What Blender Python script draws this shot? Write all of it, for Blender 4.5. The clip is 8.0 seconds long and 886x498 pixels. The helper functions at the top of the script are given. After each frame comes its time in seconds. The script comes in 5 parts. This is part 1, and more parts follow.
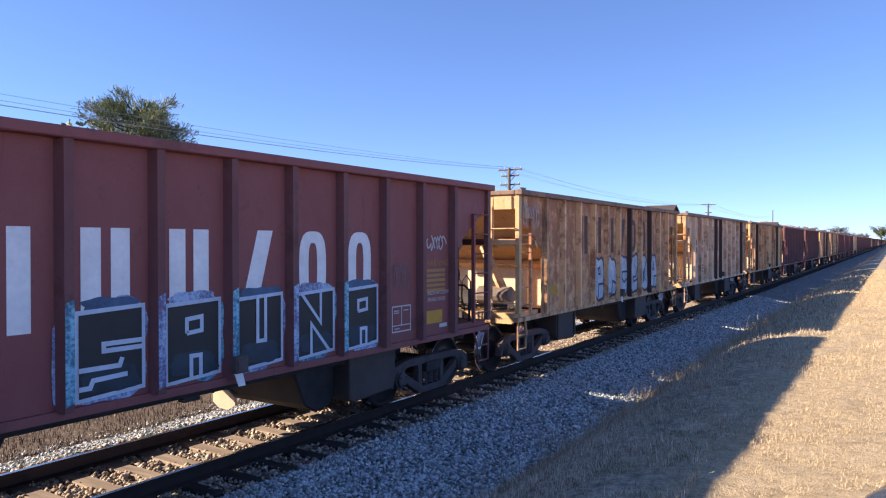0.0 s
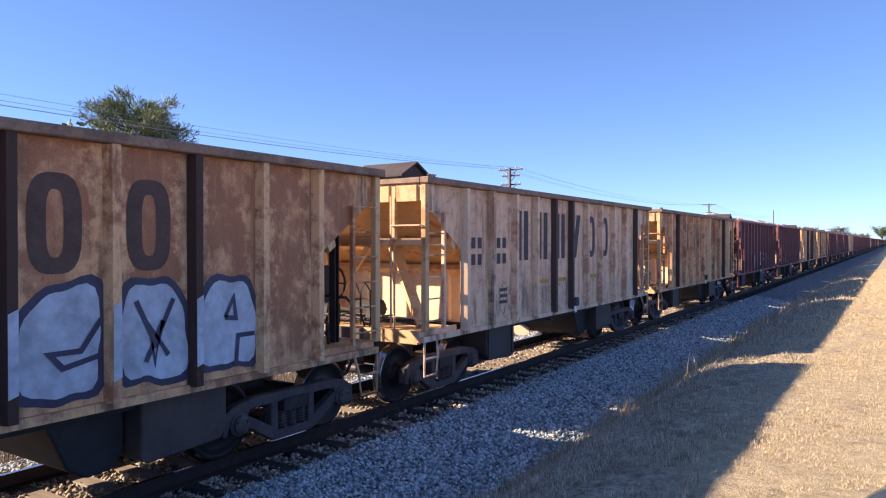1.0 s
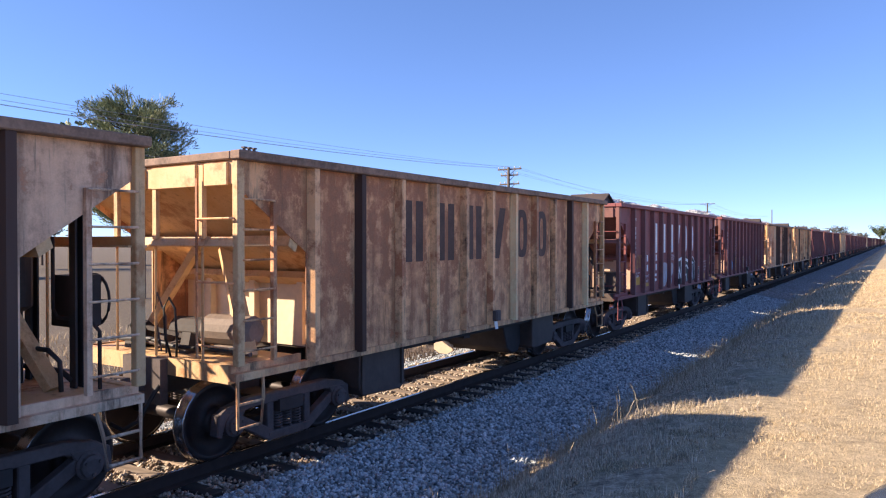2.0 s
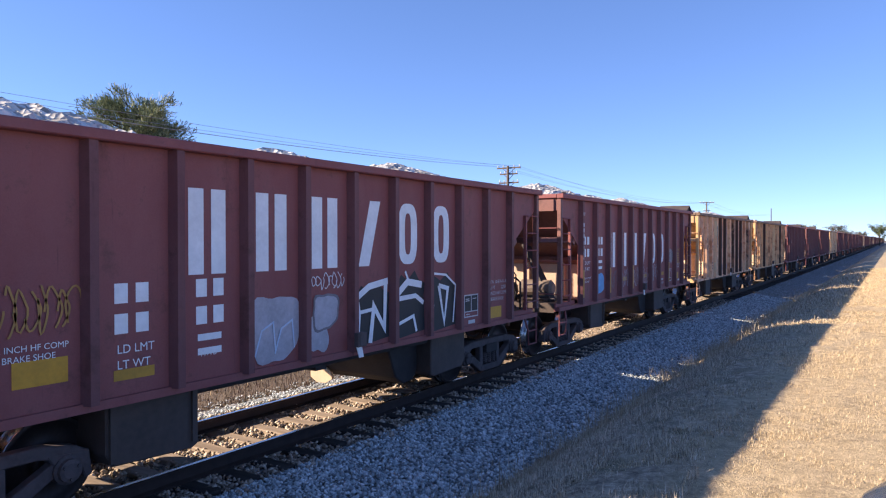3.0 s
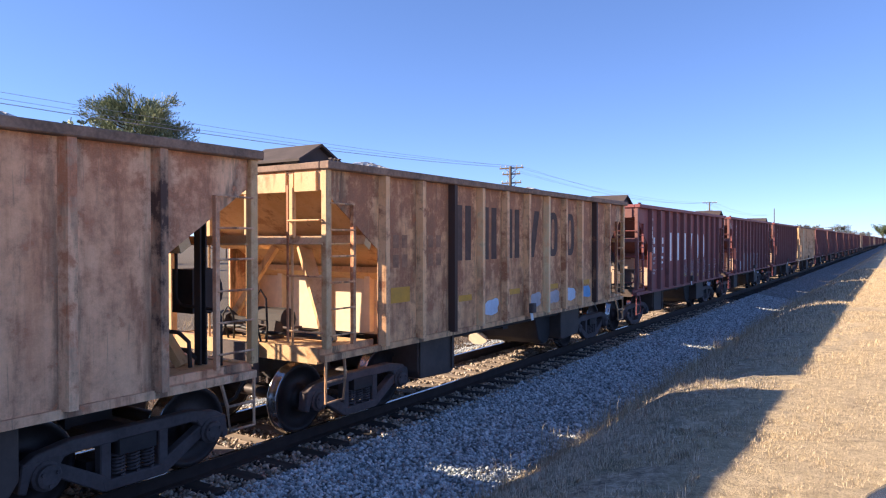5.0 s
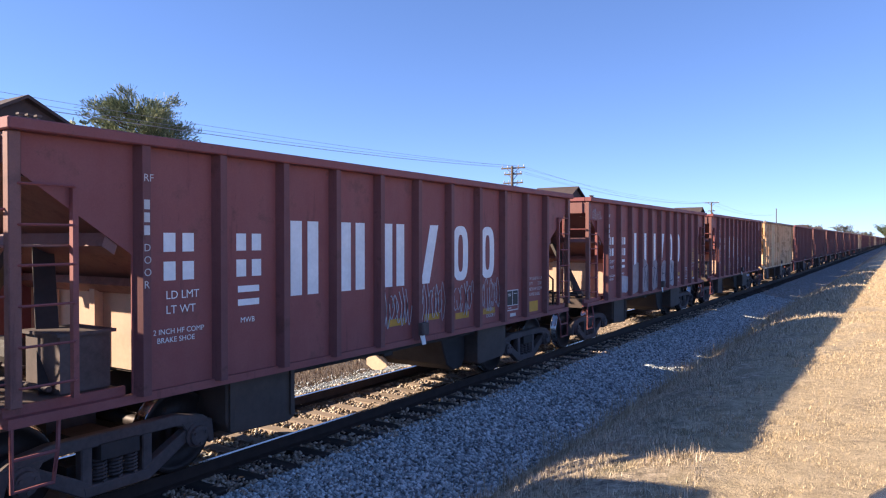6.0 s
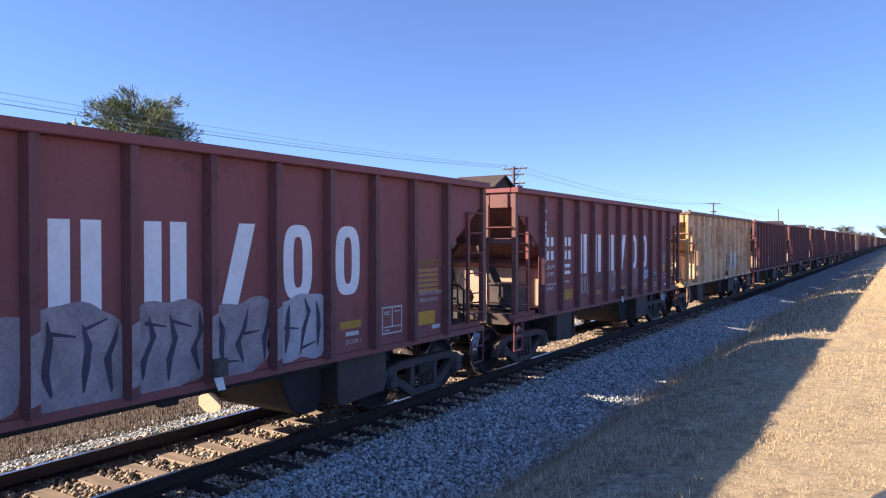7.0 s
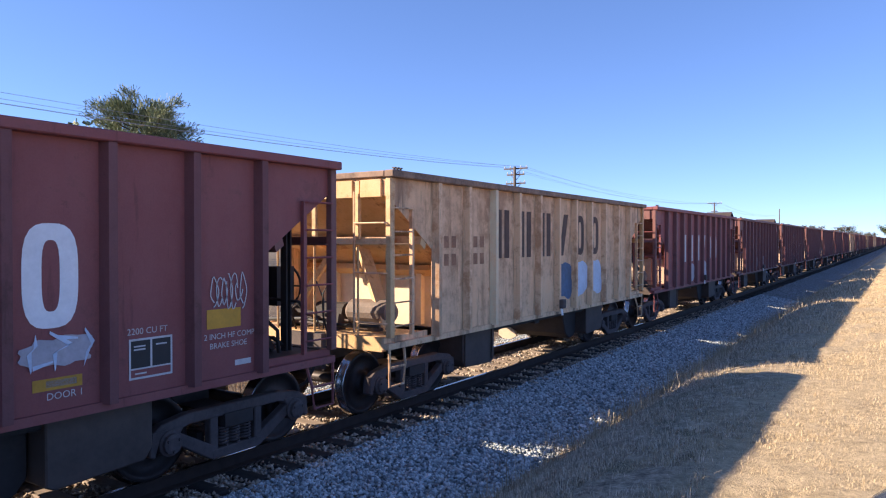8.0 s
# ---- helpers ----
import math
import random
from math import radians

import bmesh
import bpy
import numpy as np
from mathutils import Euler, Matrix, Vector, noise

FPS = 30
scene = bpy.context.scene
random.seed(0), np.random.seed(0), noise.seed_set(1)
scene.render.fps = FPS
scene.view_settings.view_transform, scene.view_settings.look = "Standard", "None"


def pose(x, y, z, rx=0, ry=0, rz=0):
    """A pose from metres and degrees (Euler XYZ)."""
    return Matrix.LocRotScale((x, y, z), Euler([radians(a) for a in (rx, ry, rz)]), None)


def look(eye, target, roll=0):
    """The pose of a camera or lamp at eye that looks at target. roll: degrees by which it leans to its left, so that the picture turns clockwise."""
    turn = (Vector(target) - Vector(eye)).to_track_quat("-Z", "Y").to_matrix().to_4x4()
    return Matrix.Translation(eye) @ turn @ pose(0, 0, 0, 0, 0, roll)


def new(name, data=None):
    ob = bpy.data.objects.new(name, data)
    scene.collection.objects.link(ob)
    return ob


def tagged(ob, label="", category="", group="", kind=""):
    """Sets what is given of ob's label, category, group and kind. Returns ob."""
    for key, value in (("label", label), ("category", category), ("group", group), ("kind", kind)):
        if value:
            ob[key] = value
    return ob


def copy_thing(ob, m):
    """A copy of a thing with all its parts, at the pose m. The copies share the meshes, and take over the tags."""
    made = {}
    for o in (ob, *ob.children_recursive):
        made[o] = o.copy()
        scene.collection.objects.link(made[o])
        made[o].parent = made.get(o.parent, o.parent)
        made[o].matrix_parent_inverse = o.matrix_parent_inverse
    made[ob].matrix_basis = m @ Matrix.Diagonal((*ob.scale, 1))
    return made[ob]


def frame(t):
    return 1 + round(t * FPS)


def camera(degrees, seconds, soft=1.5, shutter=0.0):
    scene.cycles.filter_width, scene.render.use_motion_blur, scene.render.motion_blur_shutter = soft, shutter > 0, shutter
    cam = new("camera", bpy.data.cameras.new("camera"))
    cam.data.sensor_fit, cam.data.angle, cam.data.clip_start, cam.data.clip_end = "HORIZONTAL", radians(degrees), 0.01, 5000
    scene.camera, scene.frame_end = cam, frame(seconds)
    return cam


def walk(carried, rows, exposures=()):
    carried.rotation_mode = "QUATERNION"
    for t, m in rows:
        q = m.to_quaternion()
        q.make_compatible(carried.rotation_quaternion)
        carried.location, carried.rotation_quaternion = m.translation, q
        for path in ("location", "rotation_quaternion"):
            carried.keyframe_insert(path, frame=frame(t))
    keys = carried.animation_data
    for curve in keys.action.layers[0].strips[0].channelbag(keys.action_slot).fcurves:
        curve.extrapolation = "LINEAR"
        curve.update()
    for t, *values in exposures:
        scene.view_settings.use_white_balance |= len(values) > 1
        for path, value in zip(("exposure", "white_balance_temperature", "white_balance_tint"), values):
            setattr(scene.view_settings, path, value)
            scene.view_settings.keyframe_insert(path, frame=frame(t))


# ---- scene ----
# World: the track runs along +y, rail tops at z = 0, the train moves towards -y.
cam = camera(64.36, 8.0, soft=1.15)


def aim(dx, dy, roll=0.0):
    """The hand-held camera's pose for a small sway, in thousandths of its focal length."""
    return pose(7.47, 0.0, 2.555, 89.40 + dy * 0.046, roll, 32.74 + dx * 0.046)


PATH = [(0.0, aim(0, 0)), (0.5, aim(1, 0)), (1.0, aim(1, 0)), (1.5, aim(0, 0)), (3.0, aim(-2.5, -3.3)), (3.5, aim(-2.2, -3.4)),
        (4.0, aim(-1, -3.3)), (4.5, aim(0.3, -3.3)), (5.0, aim(2, -3)), (6.5, aim(6.5, -2.6)), (7.0, aim(8, -1.7)),
        (7.5, aim(9, -1.6)), (8.0, aim(9.5, -2))]
walk(cam, PATH, [(0.0, 1.3, 6500, 16), (8.0, 1.3, 6500, 16)])

# ---- light ----
SUN_FROM = Vector((-1.0, -0.65, 0.543)).normalized()
world = bpy.data.worlds.new("sky")
scene.world = world
world.use_nodes = True
wn = world.node_tree
sky = wn.nodes.new("ShaderNodeTexSky")
sky.sky_type = "NISHITA"
sky.sun_disc = False
sky.sun_elevation = math.asin(SUN_FROM.z)
sky.sun_rotation = math.atan2(SUN_FROM.x, SUN_FROM.y)
sky.altitude = 100
sky.air_density, sky.dust_density, sky.ozone_density = 0.62, 0.0, 4.0
wn.nodes["Background"].inputs["Strength"].default_value = 0.122
flatten = wn.nodes.new("ShaderNodeGamma")
flatten.inputs[1].default_value = 0.78
tint = wn.nodes.new("ShaderNodeMixRGB")
tint.blend_type = "MULTIPLY"
tint.inputs[0].default_value = 1.0
tint.inputs[2].default_value = (0.74, 0.87, 1.13, 1)
wn.links.new(sky.outputs[0], flatten.inputs[0])
wn.links.new(flatten.outputs[0], tint.inputs[1])
wn.links.new(tint.outputs[0], wn.nodes["Background"].inputs["Color"])
sun = new("sun", bpy.data.lights.new("sun", "SUN"))
sun.data.energy, sun.data.angle, sun.data.color = 4.8, radians(0.55), (1.0, 0.84, 0.62)
sun.matrix_world = look(SUN_FROM * 60, (0, 0, 0))


# ---- sizes of the hopper cars ----
LONG, PITCH, BAY, FIRST = 11.3, 12.4, 0.890, 1.19       # body, car to car, post spacing, first post


# ---- materials ----
class Mat:
    """A small helper round one node material."""

    def __init__(self, name, rough=0.8, metal=0.0):
        self.m = bpy.data.materials.new(name)
        self.m.use_nodes = True
        self.t = self.m.node_tree
        self.b = self.t.nodes["Principled BSDF"]
        self.b.inputs["Roughness"].default_value = rough
        self.b.inputs["Metallic"].default_value = metal
        self.coord = self.t.nodes.new("ShaderNodeTexCoord")

    def node(self, kind, **props):
        n = self.t.nodes.new(kind)
        for k, v in props.items():
            n.inputs[k.replace("_", " ")].default_value = v
        return n

    def link(self, a, b):
        self.t.links.new(a, b)

    def noise(self, scale, detail=4.0, rough=0.6, stretch=None, shift=None):
        n = self.node("ShaderNodeTexNoise", Scale=scale, Detail=detail, Roughness=rough)
        mp = self.t.nodes.new("ShaderNodeMapping")
        mp.inputs["Scale"].default_value = stretch or (1, 1, 1)
        self.link(self.coord.outputs["Object"], mp.inputs["Vector"])
        if shift:
            info = self.t.nodes.new("ShaderNodeObjectInfo")
            mul = self.t.nodes.new("ShaderNodeMath")
            mul.operation = "MULTIPLY"
            mul.inputs[1].default_value = shift
            self.link(info.outputs["Random"], mul.inputs[0])
            comb = self.t.nodes.new("ShaderNodeCombineXYZ")
            for i in range(3):
                self.link(mul.outputs[0], comb.inputs[i])
            self.link(comb.outputs[0], mp.inputs["Location"])
        self.link(mp.outputs[0], n.inputs["Vector"])
        return n.outputs["Fac"]

    def ramp(self, fac, stops):
        r = self.t.nodes.new("ShaderNodeValToRGB")
        el = r.color_ramp.elements
        while len(el) < len(stops):
            el.new(0.5)
        for e, (p, c) in zip(el, stops):
            e.position = p
            e.color = (*c, 1) if len(c) == 3 else c
        self.link(fac, r.inputs[0])
        return r.outputs[0]

    def band(self, fac, lo, hi):
        r = self.t.nodes.new("ShaderNodeMapRange")
        r.inputs["From Min"].default_value, r.inputs["From Max"].default_value = lo, hi
        self.link(fac, r.inputs["Value"])
        return r.outputs[0]

    def mix(self, fac, a, b, mode="MIX"):
        n = self.t.nodes.new("ShaderNodeMixRGB")
        n.blend_type = mode
        for sock, v in zip(n.inputs, (fac, a, b)):
            if isinstance(v, (int, float)):
                sock.default_value = v
            elif isinstance(v, tuple):
                sock.default_value = (*v, 1)
            else:
                self.link(v, sock)
        return n.outputs[0]

    def color(self, out):
        if isinstance(out, tuple):
            self.b.inputs["Base Color"].default_value = (*out, 1)
        else:
            self.link(out, self.b.inputs["Base Color"])
        return self

    def rough(self, fac, lo, hi):
        r = self.t.nodes.new("ShaderNodeMapRange")
        r.inputs["To Min"].default_value, r.inputs["To Max"].default_value = lo, hi
        self.link(fac, r.inputs["Value"])
        self.link(r.outputs[0], self.b.inputs["Roughness"])
        return self

    def bump(self, fac, strength=0.3, distance=0.01):
        n = self.node("ShaderNodeBump", Strength=strength, Distance=distance)
        self.link(fac, n.inputs["Height"])
        self.link(n.outputs[0], self.b.inputs["Normal"])
        return self


def plain(name, c, rough=0.7, metal=0.0, vary=0.25, scale=6.0, bump=0.15):
    """A worn surface: the colour c with two scales of variation."""
    k = Mat(name, rough, metal)
    fine, coarse = k.noise(scale * 6, shift=30), k.noise(scale, shift=30)
    d = tuple(v * (1 - vary) for v in c)
    u = tuple(min(1, v * (1 + vary)) for v in c)
    k.color(k.mix(0.4, k.ramp(coarse, [(0.3, d), (0.7, u)]), k.ramp(fine, [(0.3, d), (0.7, u)])))
    k.rough(fine, max(0.05, rough - 0.12), min(1, rough + 0.12)).bump(fine, bump, 0.004)
    return k.m


def car_paint(name, base, light, rust, deep, cover, streak, seams=0.0, top=0.0, stained=0.0):
    """Weathered car paint: blooms of rust in the middle of each bay, runs down the sheet, dark seams by the posts."""
    k = Mat(name, 0.62)
    big = k.noise(1.3, 7, 0.62, (1, 1, 0.6), 40)
    blot = k.noise(4.2, 7, 0.72, None, 40)
    runs = k.noise(5.0, 6, 0.66, (1, 1, 0.16), 40)
    thin = k.noise(21, 4, 0.65, (1, 1, 0.06), 40)
    fine = k.noise(60, 3, 0.6, None, 40)
    c = k.ramp(k.mix(0.4, big, blot), [(0.40, base), (0.60, light)])
    if seams:
        xyz = k.t.nodes.new("ShaderNodeSeparateXYZ")
        k.link(k.coord.outputs["Object"], xyz.inputs[0])
        off = k.t.nodes.new("ShaderNodeMath")
        off.operation = "ADD"
        off.inputs[1].default_value = 20 * BAY - FIRST
        k.link(xyz.outputs[1], off.inputs[0])
        wave = k.t.nodes.new("ShaderNodeMath")
        wave.operation = "PINGPONG"
        wave.inputs[1].default_value = BAY / 2
        k.link(off.outputs[0], wave.inputs[0])
        wob = k.t.nodes.new("ShaderNodeMath")
        wob.operation = "MULTIPLY_ADD"
        wob.inputs[1].default_value = 0.9
        k.link(blot, wob.inputs[0])
        k.link(wave.outputs[0], wob.inputs[2])
        centre = k.band(wob.outputs[0], 0.48, 0.66)
        rise = k.t.nodes.new("ShaderNodeMath")
        rise.operation = "MULTIPLY_ADD"
        rise.inputs[1].default_value = top
        k.link(xyz.outputs[2], rise.inputs[0])
        k.link(k.mix(0.22, k.mix(0.5, big, blot), runs), rise.inputs[2])
        bloom = k.band(rise.outputs[0], cover + top * 2.2 - 0.07, cover + top * 2.2 + 0.10)
        c = k.mix(k.mix(1.0, centre, bloom, "MULTIPLY"), c, k.ramp(k.mix(0.25, blot, runs), [(0.38, tuple(0.6 * a + 0.4 * b for a, b in zip(rust, base))), (0.48, rust), (0.64, tuple(0.35 * a + 0.65 * b for a, b in zip(rust, deep)))]))
        near = k.band(wave.outputs[0], 0.19, 0.05)
        c = k.mix(k.mix(1.0, near, k.band(runs, 0.42, 0.54), "MULTIPLY"), c, deep)
        wide = k.noise(3.4, 5, 0.62, (1, 1, 0.08), 40)
        c = k.mix(k.mix(0.5, (0, 0, 0), k.band(wide, 0.54, 0.66)), c, rust)
    else:
        c = k.mix(k.band(k.mix(0.5, big, blot), cover - 0.03, cover + 0.06), c, rust)
    c = k.mix(k.band(blot, streak + 0.03, streak + 0.10), c, rust)
    c = k.mix(k.band(runs, streak + 0.02, streak + 0.13), c, tuple(0.6 * a + 0.4 * b for a, b in zip(rust, deep)))
    c = k.mix(k.mix(0.6, (0, 0, 0), k.band(thin, streak + 0.06, streak + 0.18)), c, deep)
    c = k.mix(k.mix(0.4, (0, 0, 0), k.band(thin, 0.38, 0.22)), c, light)
    c = k.mix(0.22, c, k.ramp(fine, [(0.25, tuple(v * 0.6 for v in base)), (0.75, light)]))
    if stained:
        # some posts are black with old rust runs, some bare and pale
        each = k.t.nodes.new("ShaderNodeObjectInfo").outputs["Random"]
        ragged = k.mix(0.55, each, k.mix(0.5, blot, runs))
        c = k.mix(k.band(ragged, stained + 0.05, stained - 0.05), c, deep)
        c = k.mix(k.band(ragged, 0.66, 0.76), c, tuple(min(0.85, v * 1.08) for v in light))
    k.color(c).rough(runs, 0.5, 0.82).bump(k.mix(0.5, fine, blot), 0.25, 0.006)
    return k.m


def build_materials():
    M = {}
    M["maroon"] = car_paint("maroon_paint", (0.262, 0.072, 0.070), (0.305, 0.097, 0.093), (0.185, 0.063, 0.056), (0.076, 0.030, 0.031), 0.58, 0.60)
    M["maroon_red"] = car_paint("maroon_red_paint", (0.155, 0.053, 0.050), (0.190, 0.074, 0.069), (0.140, 0.048, 0.040), (0.066, 0.026, 0.023), 0.58, 0.60)
    tones = {"tan": ((0.95, 0.52, 0.28), (0.96, 0.65, 0.42), (0.56, 0.18, 0.072), (0.070, 0.030, 0.020), 0.470, 0.55, 0.9, 0.02),
             "brown": ((0.90, 0.47, 0.21), (0.95, 0.62, 0.35), (0.35, 0.092, 0.031), (0.055, 0.023, 0.015), 0.425, 0.55, 0.9, 0.05),
             "buff": ((0.88, 0.56, 0.35), (0.93, 0.69, 0.49), (0.50, 0.21, 0.10), (0.070, 0.034, 0.025), 0.515, 0.55, 0.8, 0.02),
             "yellow_buff": ((0.86, 0.53, 0.29), (0.91, 0.66, 0.43), (0.54, 0.26, 0.12), (0.14, 0.070, 0.038), 0.50, 0.55, 0.7, 0.03)}
    for tone, (base, light, rust, deep, cover, streak, seams, top) in tones.items():
        M[tone] = car_paint(tone + "_rusted_paint", base, light, rust, deep, cover, streak, seams, top)
        M[tone + "_post"] = car_paint(tone + "_post_paint", base, light, rust, deep, 0.51, 0.56, stained=0.30 if tone == "yellow_buff" else 0.46)
        # ends yellower than the sides, bulkheads paler: warm sunlight put into the colour
        M[tone + "_end"] = car_paint(tone + "_ochre_end_paint", (0.68, 0.385, 0.155), (0.82, 0.57, 0.32), (0.45, 0.19, 0.065), (0.13, 0.062, 0.030), 0.54, 0.58)
        M[tone + "_bulkhead"] = M["cream"] if "cream" in M else M.setdefault("cream", plain("sunlit_dusty_cream_steel", (0.80, 0.63, 0.43), 0.8, 0.0, 0.15, 2.0))
    for tone in ("maroon", "maroon_red"):
        M[tone + "_end"] = M.setdefault("maroon_end", car_paint("dusty_maroon_end_paint", (0.205, 0.082, 0.072), (0.275, 0.125, 0.108), (0.150, 0.062, 0.054), (0.060, 0.030, 0.028), 0.54, 0.58))
        # posts darker than the sheet: shade on their sides is put into the colour
        M[tone + "_post"] = car_paint(tone + "_post_paint", (0.165, 0.056, 0.058), (0.215, 0.080, 0.080), (0.120, 0.044, 0.041), (0.045, 0.021, 0.021), 0.56, 0.58)
        M[tone + "_bulkhead"] = M.setdefault("dust", plain("dust_coated_beige_steel", (0.60, 0.42, 0.31), 0.8, 0.0, 0.18, 2.0))
    M["grime"] = plain("grimy_black_steel", (0.042, 0.033, 0.031), 0.75, 0.0, 0.45, 3.0)
    M["truck"] = plain("dusty_truck_iron", (0.105, 0.080, 0.076), 0.8, 0.0, 0.4, 4.0)
    M["chute"] = plain("dusty_chute_steel", (0.092, 0.064, 0.053), 0.72, 0.0, 0.35, 2.5)
    M["wheel"] = plain("worn_wheel_steel", (0.045, 0.034, 0.032), 0.55, 0.4, 0.35, 5.0)
    M["tread"] = plain("polished_tread", (0.50, 0.48, 0.47), 0.22, 1.0, 0.15, 8.0)
    M["hood"] = plain("weathered_dark_hood", (0.075, 0.055, 0.050), 0.85, 0.0, 0.35, 4.0)
    M["cover"] = plain("beige_cover", (0.62, 0.47, 0.33), 0.7, 0.0, 0.15, 5.0)
    M["rim_rust"] = plain("rusted_rim_steel", (0.26, 0.165, 0.115), 0.8, 0.0, 0.6, 4.0)
    M["rubber"] = plain("black_rubber_hose", (0.015, 0.014, 0.014), 0.6, 0.0, 0.2, 8.0)
    M["tank"] = plain("weathered_tank", (0.21, 0.16, 0.13), 0.7, 0.0, 0.35, 5.0)
    M["white"] = plain("worn_white_paint", (0.87, 0.87, 0.88), 0.6, 0.0, 0.12, 3.0)
    M["grey_white"] = plain("dusty_white_paint", (0.60, 0.58, 0.58), 0.7, 0.0, 0.2, 3.0)
    M["faded"] = plain("faded_brown_lettering", (0.105, 0.060, 0.045), 0.75, 0.0, 0.45, 4.0)
    M["faint"] = plain("almost_worn_off_lettering", (0.34, 0.17, 0.095), 0.75, 0.0, 0.5, 5.0)
    M["dark_letter"] = plain("dark_grey_lettering", (0.060, 0.050, 0.048), 0.7, 0.0, 0.35, 4.0)
    M["yellow"] = plain("yellow_reflector", (0.62, 0.31, 0.025), 0.5, 0.0, 0.18, 4.0)
    M["yellow_dull"] = plain("dusty_yellow_reflector", (0.50, 0.26, 0.03), 0.6, 0.0, 0.25, 4.0)
    M["gold"] = plain("gold_stencil", (0.42, 0.22, 0.06), 0.6, 0.0, 0.2, 4.0)
    M["g_black"] = plain("black_spray", (0.018, 0.020, 0.024), 0.55, 0.0, 0.35, 3.0)
    M["g_blue"] = plain("pale_blue_spray", (0.56, 0.66, 0.80), 0.6, 0.0, 0.18, 3.0)
    k = Mat("thin_violet_blue_spray", 0.6)
    k.color(k.ramp(k.mix(0.45, k.noise(3.2, 6, 0.7, None, 30), k.noise(26, 3)), [(0.36, (0.23, 0.066, 0.078)), (0.45, (0.16, 0.19, 0.36)), (0.57, (0.44, 0.58, 0.80))]))
    M["g_haze"] = k.m
    k = Mat("thin_teal_spray", 0.6)
    k.color(k.ramp(k.mix(0.45, k.noise(3.6, 6, 0.7, None, 30), k.noise(26, 3)), [(0.35, (0.12, 0.07, 0.10)), (0.45, (0.05, 0.19, 0.29)), (0.57, (0.26, 0.58, 0.74))]))
    M["g_teal"] = k.m
    M["g_ink"] = plain("blue_black_spray", (0.020, 0.040, 0.062), 0.55, 0.0, 0.6, 2.0)
    M["g_sky"] = plain("sky_blue_spray", (0.14, 0.38, 0.68), 0.6, 0.0, 0.3, 4.0)
    M["g_deep"] = plain("deep_blue_spray", (0.060, 0.125, 0.230), 0.6, 0.0, 0.5, 3.0)
    M["g_silver"] = plain("silver_spray", (0.42, 0.41, 0.46), 0.55, 0.1, 0.28, 3.0)
    M["g_dusty"] = plain("dusty_faded_spray", (0.33, 0.28, 0.30), 0.7, 0.0, 0.4, 5.0)
    M["g_chalk"] = plain("chalky_blue_grey_spray", (0.48, 0.53, 0.60), 0.7, 0.0, 0.45, 1.6)
    M["g_grey"] = plain("grey_spray", (0.20, 0.18, 0.20), 0.6, 0.0, 0.35, 3.0)
    M["g_indigo"] = plain("dark_indigo_spray", (0.050, 0.045, 0.085), 0.6, 0.0, 0.4, 4.0)

    k = Mat("ballast_stone", 0.9)
    isl = k.t.nodes.new("ShaderNodeNewGeometry").outputs["Random Per Island"]
    k.color(k.mix(0.22, k.ramp(isl, [(0.0, (0.05, 0.06, 0.064)), (0.45, (0.40, 0.455, 0.465)), (1.0, (0.93, 0.95, 0.94))]),
                  k.ramp(k.noise(25), [(0.3, (0.22, 0.245, 0.25)), (0.7, (0.72, 0.77, 0.77))]))).bump(k.noise(90), 0.4, 0.004)
    M["stone"] = k.m
    k = Mat("track_stone_rusty", 0.9)
    isl = k.t.nodes.new("ShaderNodeNewGeometry").outputs["Random Per Island"]
    k.color(k.ramp(isl, [(0.0, (0.16, 0.115, 0.085)), (0.5, (0.42, 0.33, 0.25)), (1.0, (0.74, 0.62, 0.50))])).bump(k.noise(90), 0.4, 0.004)
    M["stone_rusty"] = k.m
    k = Mat("ballast_bed", 0.95)
    v = k.node("ShaderNodeTexVoronoi", Scale=17.0)
    k.link(k.coord.outputs["Object"], v.inputs["Vector"])
    hue = k.t.nodes.new("ShaderNodeSeparateColor")
    k.link(v.outputs["Color"], hue.inputs[0])
    # kept darker than the stones: shade in their gaps is painted here
    k.color(k.mix(k.band(k.noise(0.7), 0.35, 0.75), k.ramp(hue.outputs[0], [(0.0, (0.07, 0.07, 0.07)), (1.0, (0.44, 0.46, 0.46))]),
                  k.ramp(hue.outputs[0], [(0.0, (0.07, 0.065, 0.06)), (1.0, (0.42, 0.42, 0.40))])))
    k.bump(v.outputs["Distance"], 1.0, 0.05)
    M["bed"] = k.m
    k = Mat("load_stone", 0.9)
    v = k.node("ShaderNodeTexVoronoi", Scale=14.0)
    k.link(k.coord.outputs["Object"], v.inputs["Vector"])
    hue = k.t.nodes.new("ShaderNodeSeparateColor")
    k.link(v.outputs["Color"], hue.inputs[0])
    k.color(k.ramp(hue.outputs[0], [(0.0, (0.25, 0.24, 0.23)), (0.6, (0.50, 0.49, 0.47)), (1.0, (0.72, 0.70, 0.67))])).bump(v.outputs["Distance"], 0.8, 0.04)
    M["load"] = k.m
    k = Mat("dry_ground", 0.95)
    a, b2, c2 = k.noise(1.1, 6), k.noise(9, 7, 0.75), k.noise(48, 4, 0.7)
    c = k.mix(k.band(a, 0.35, 0.62), (0.68, 0.52, 0.31), (0.48, 0.365, 0.215))
    c = k.mix(0.55, c, k.ramp(b2, [(0.34, (0.11, 0.085, 0.052)), (0.52, (0.54, 0.42, 0.255)), (0.68, (0.84, 0.68, 0.44))]))
    c = k.mix(k.band(k.noise(0.45, 4), 0.58, 0.80), c, (0.21, 0.19, 0.10))
    # rough thatch on the unmown slope, down to the ballast, plus painted train shade
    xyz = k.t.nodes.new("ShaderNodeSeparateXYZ")
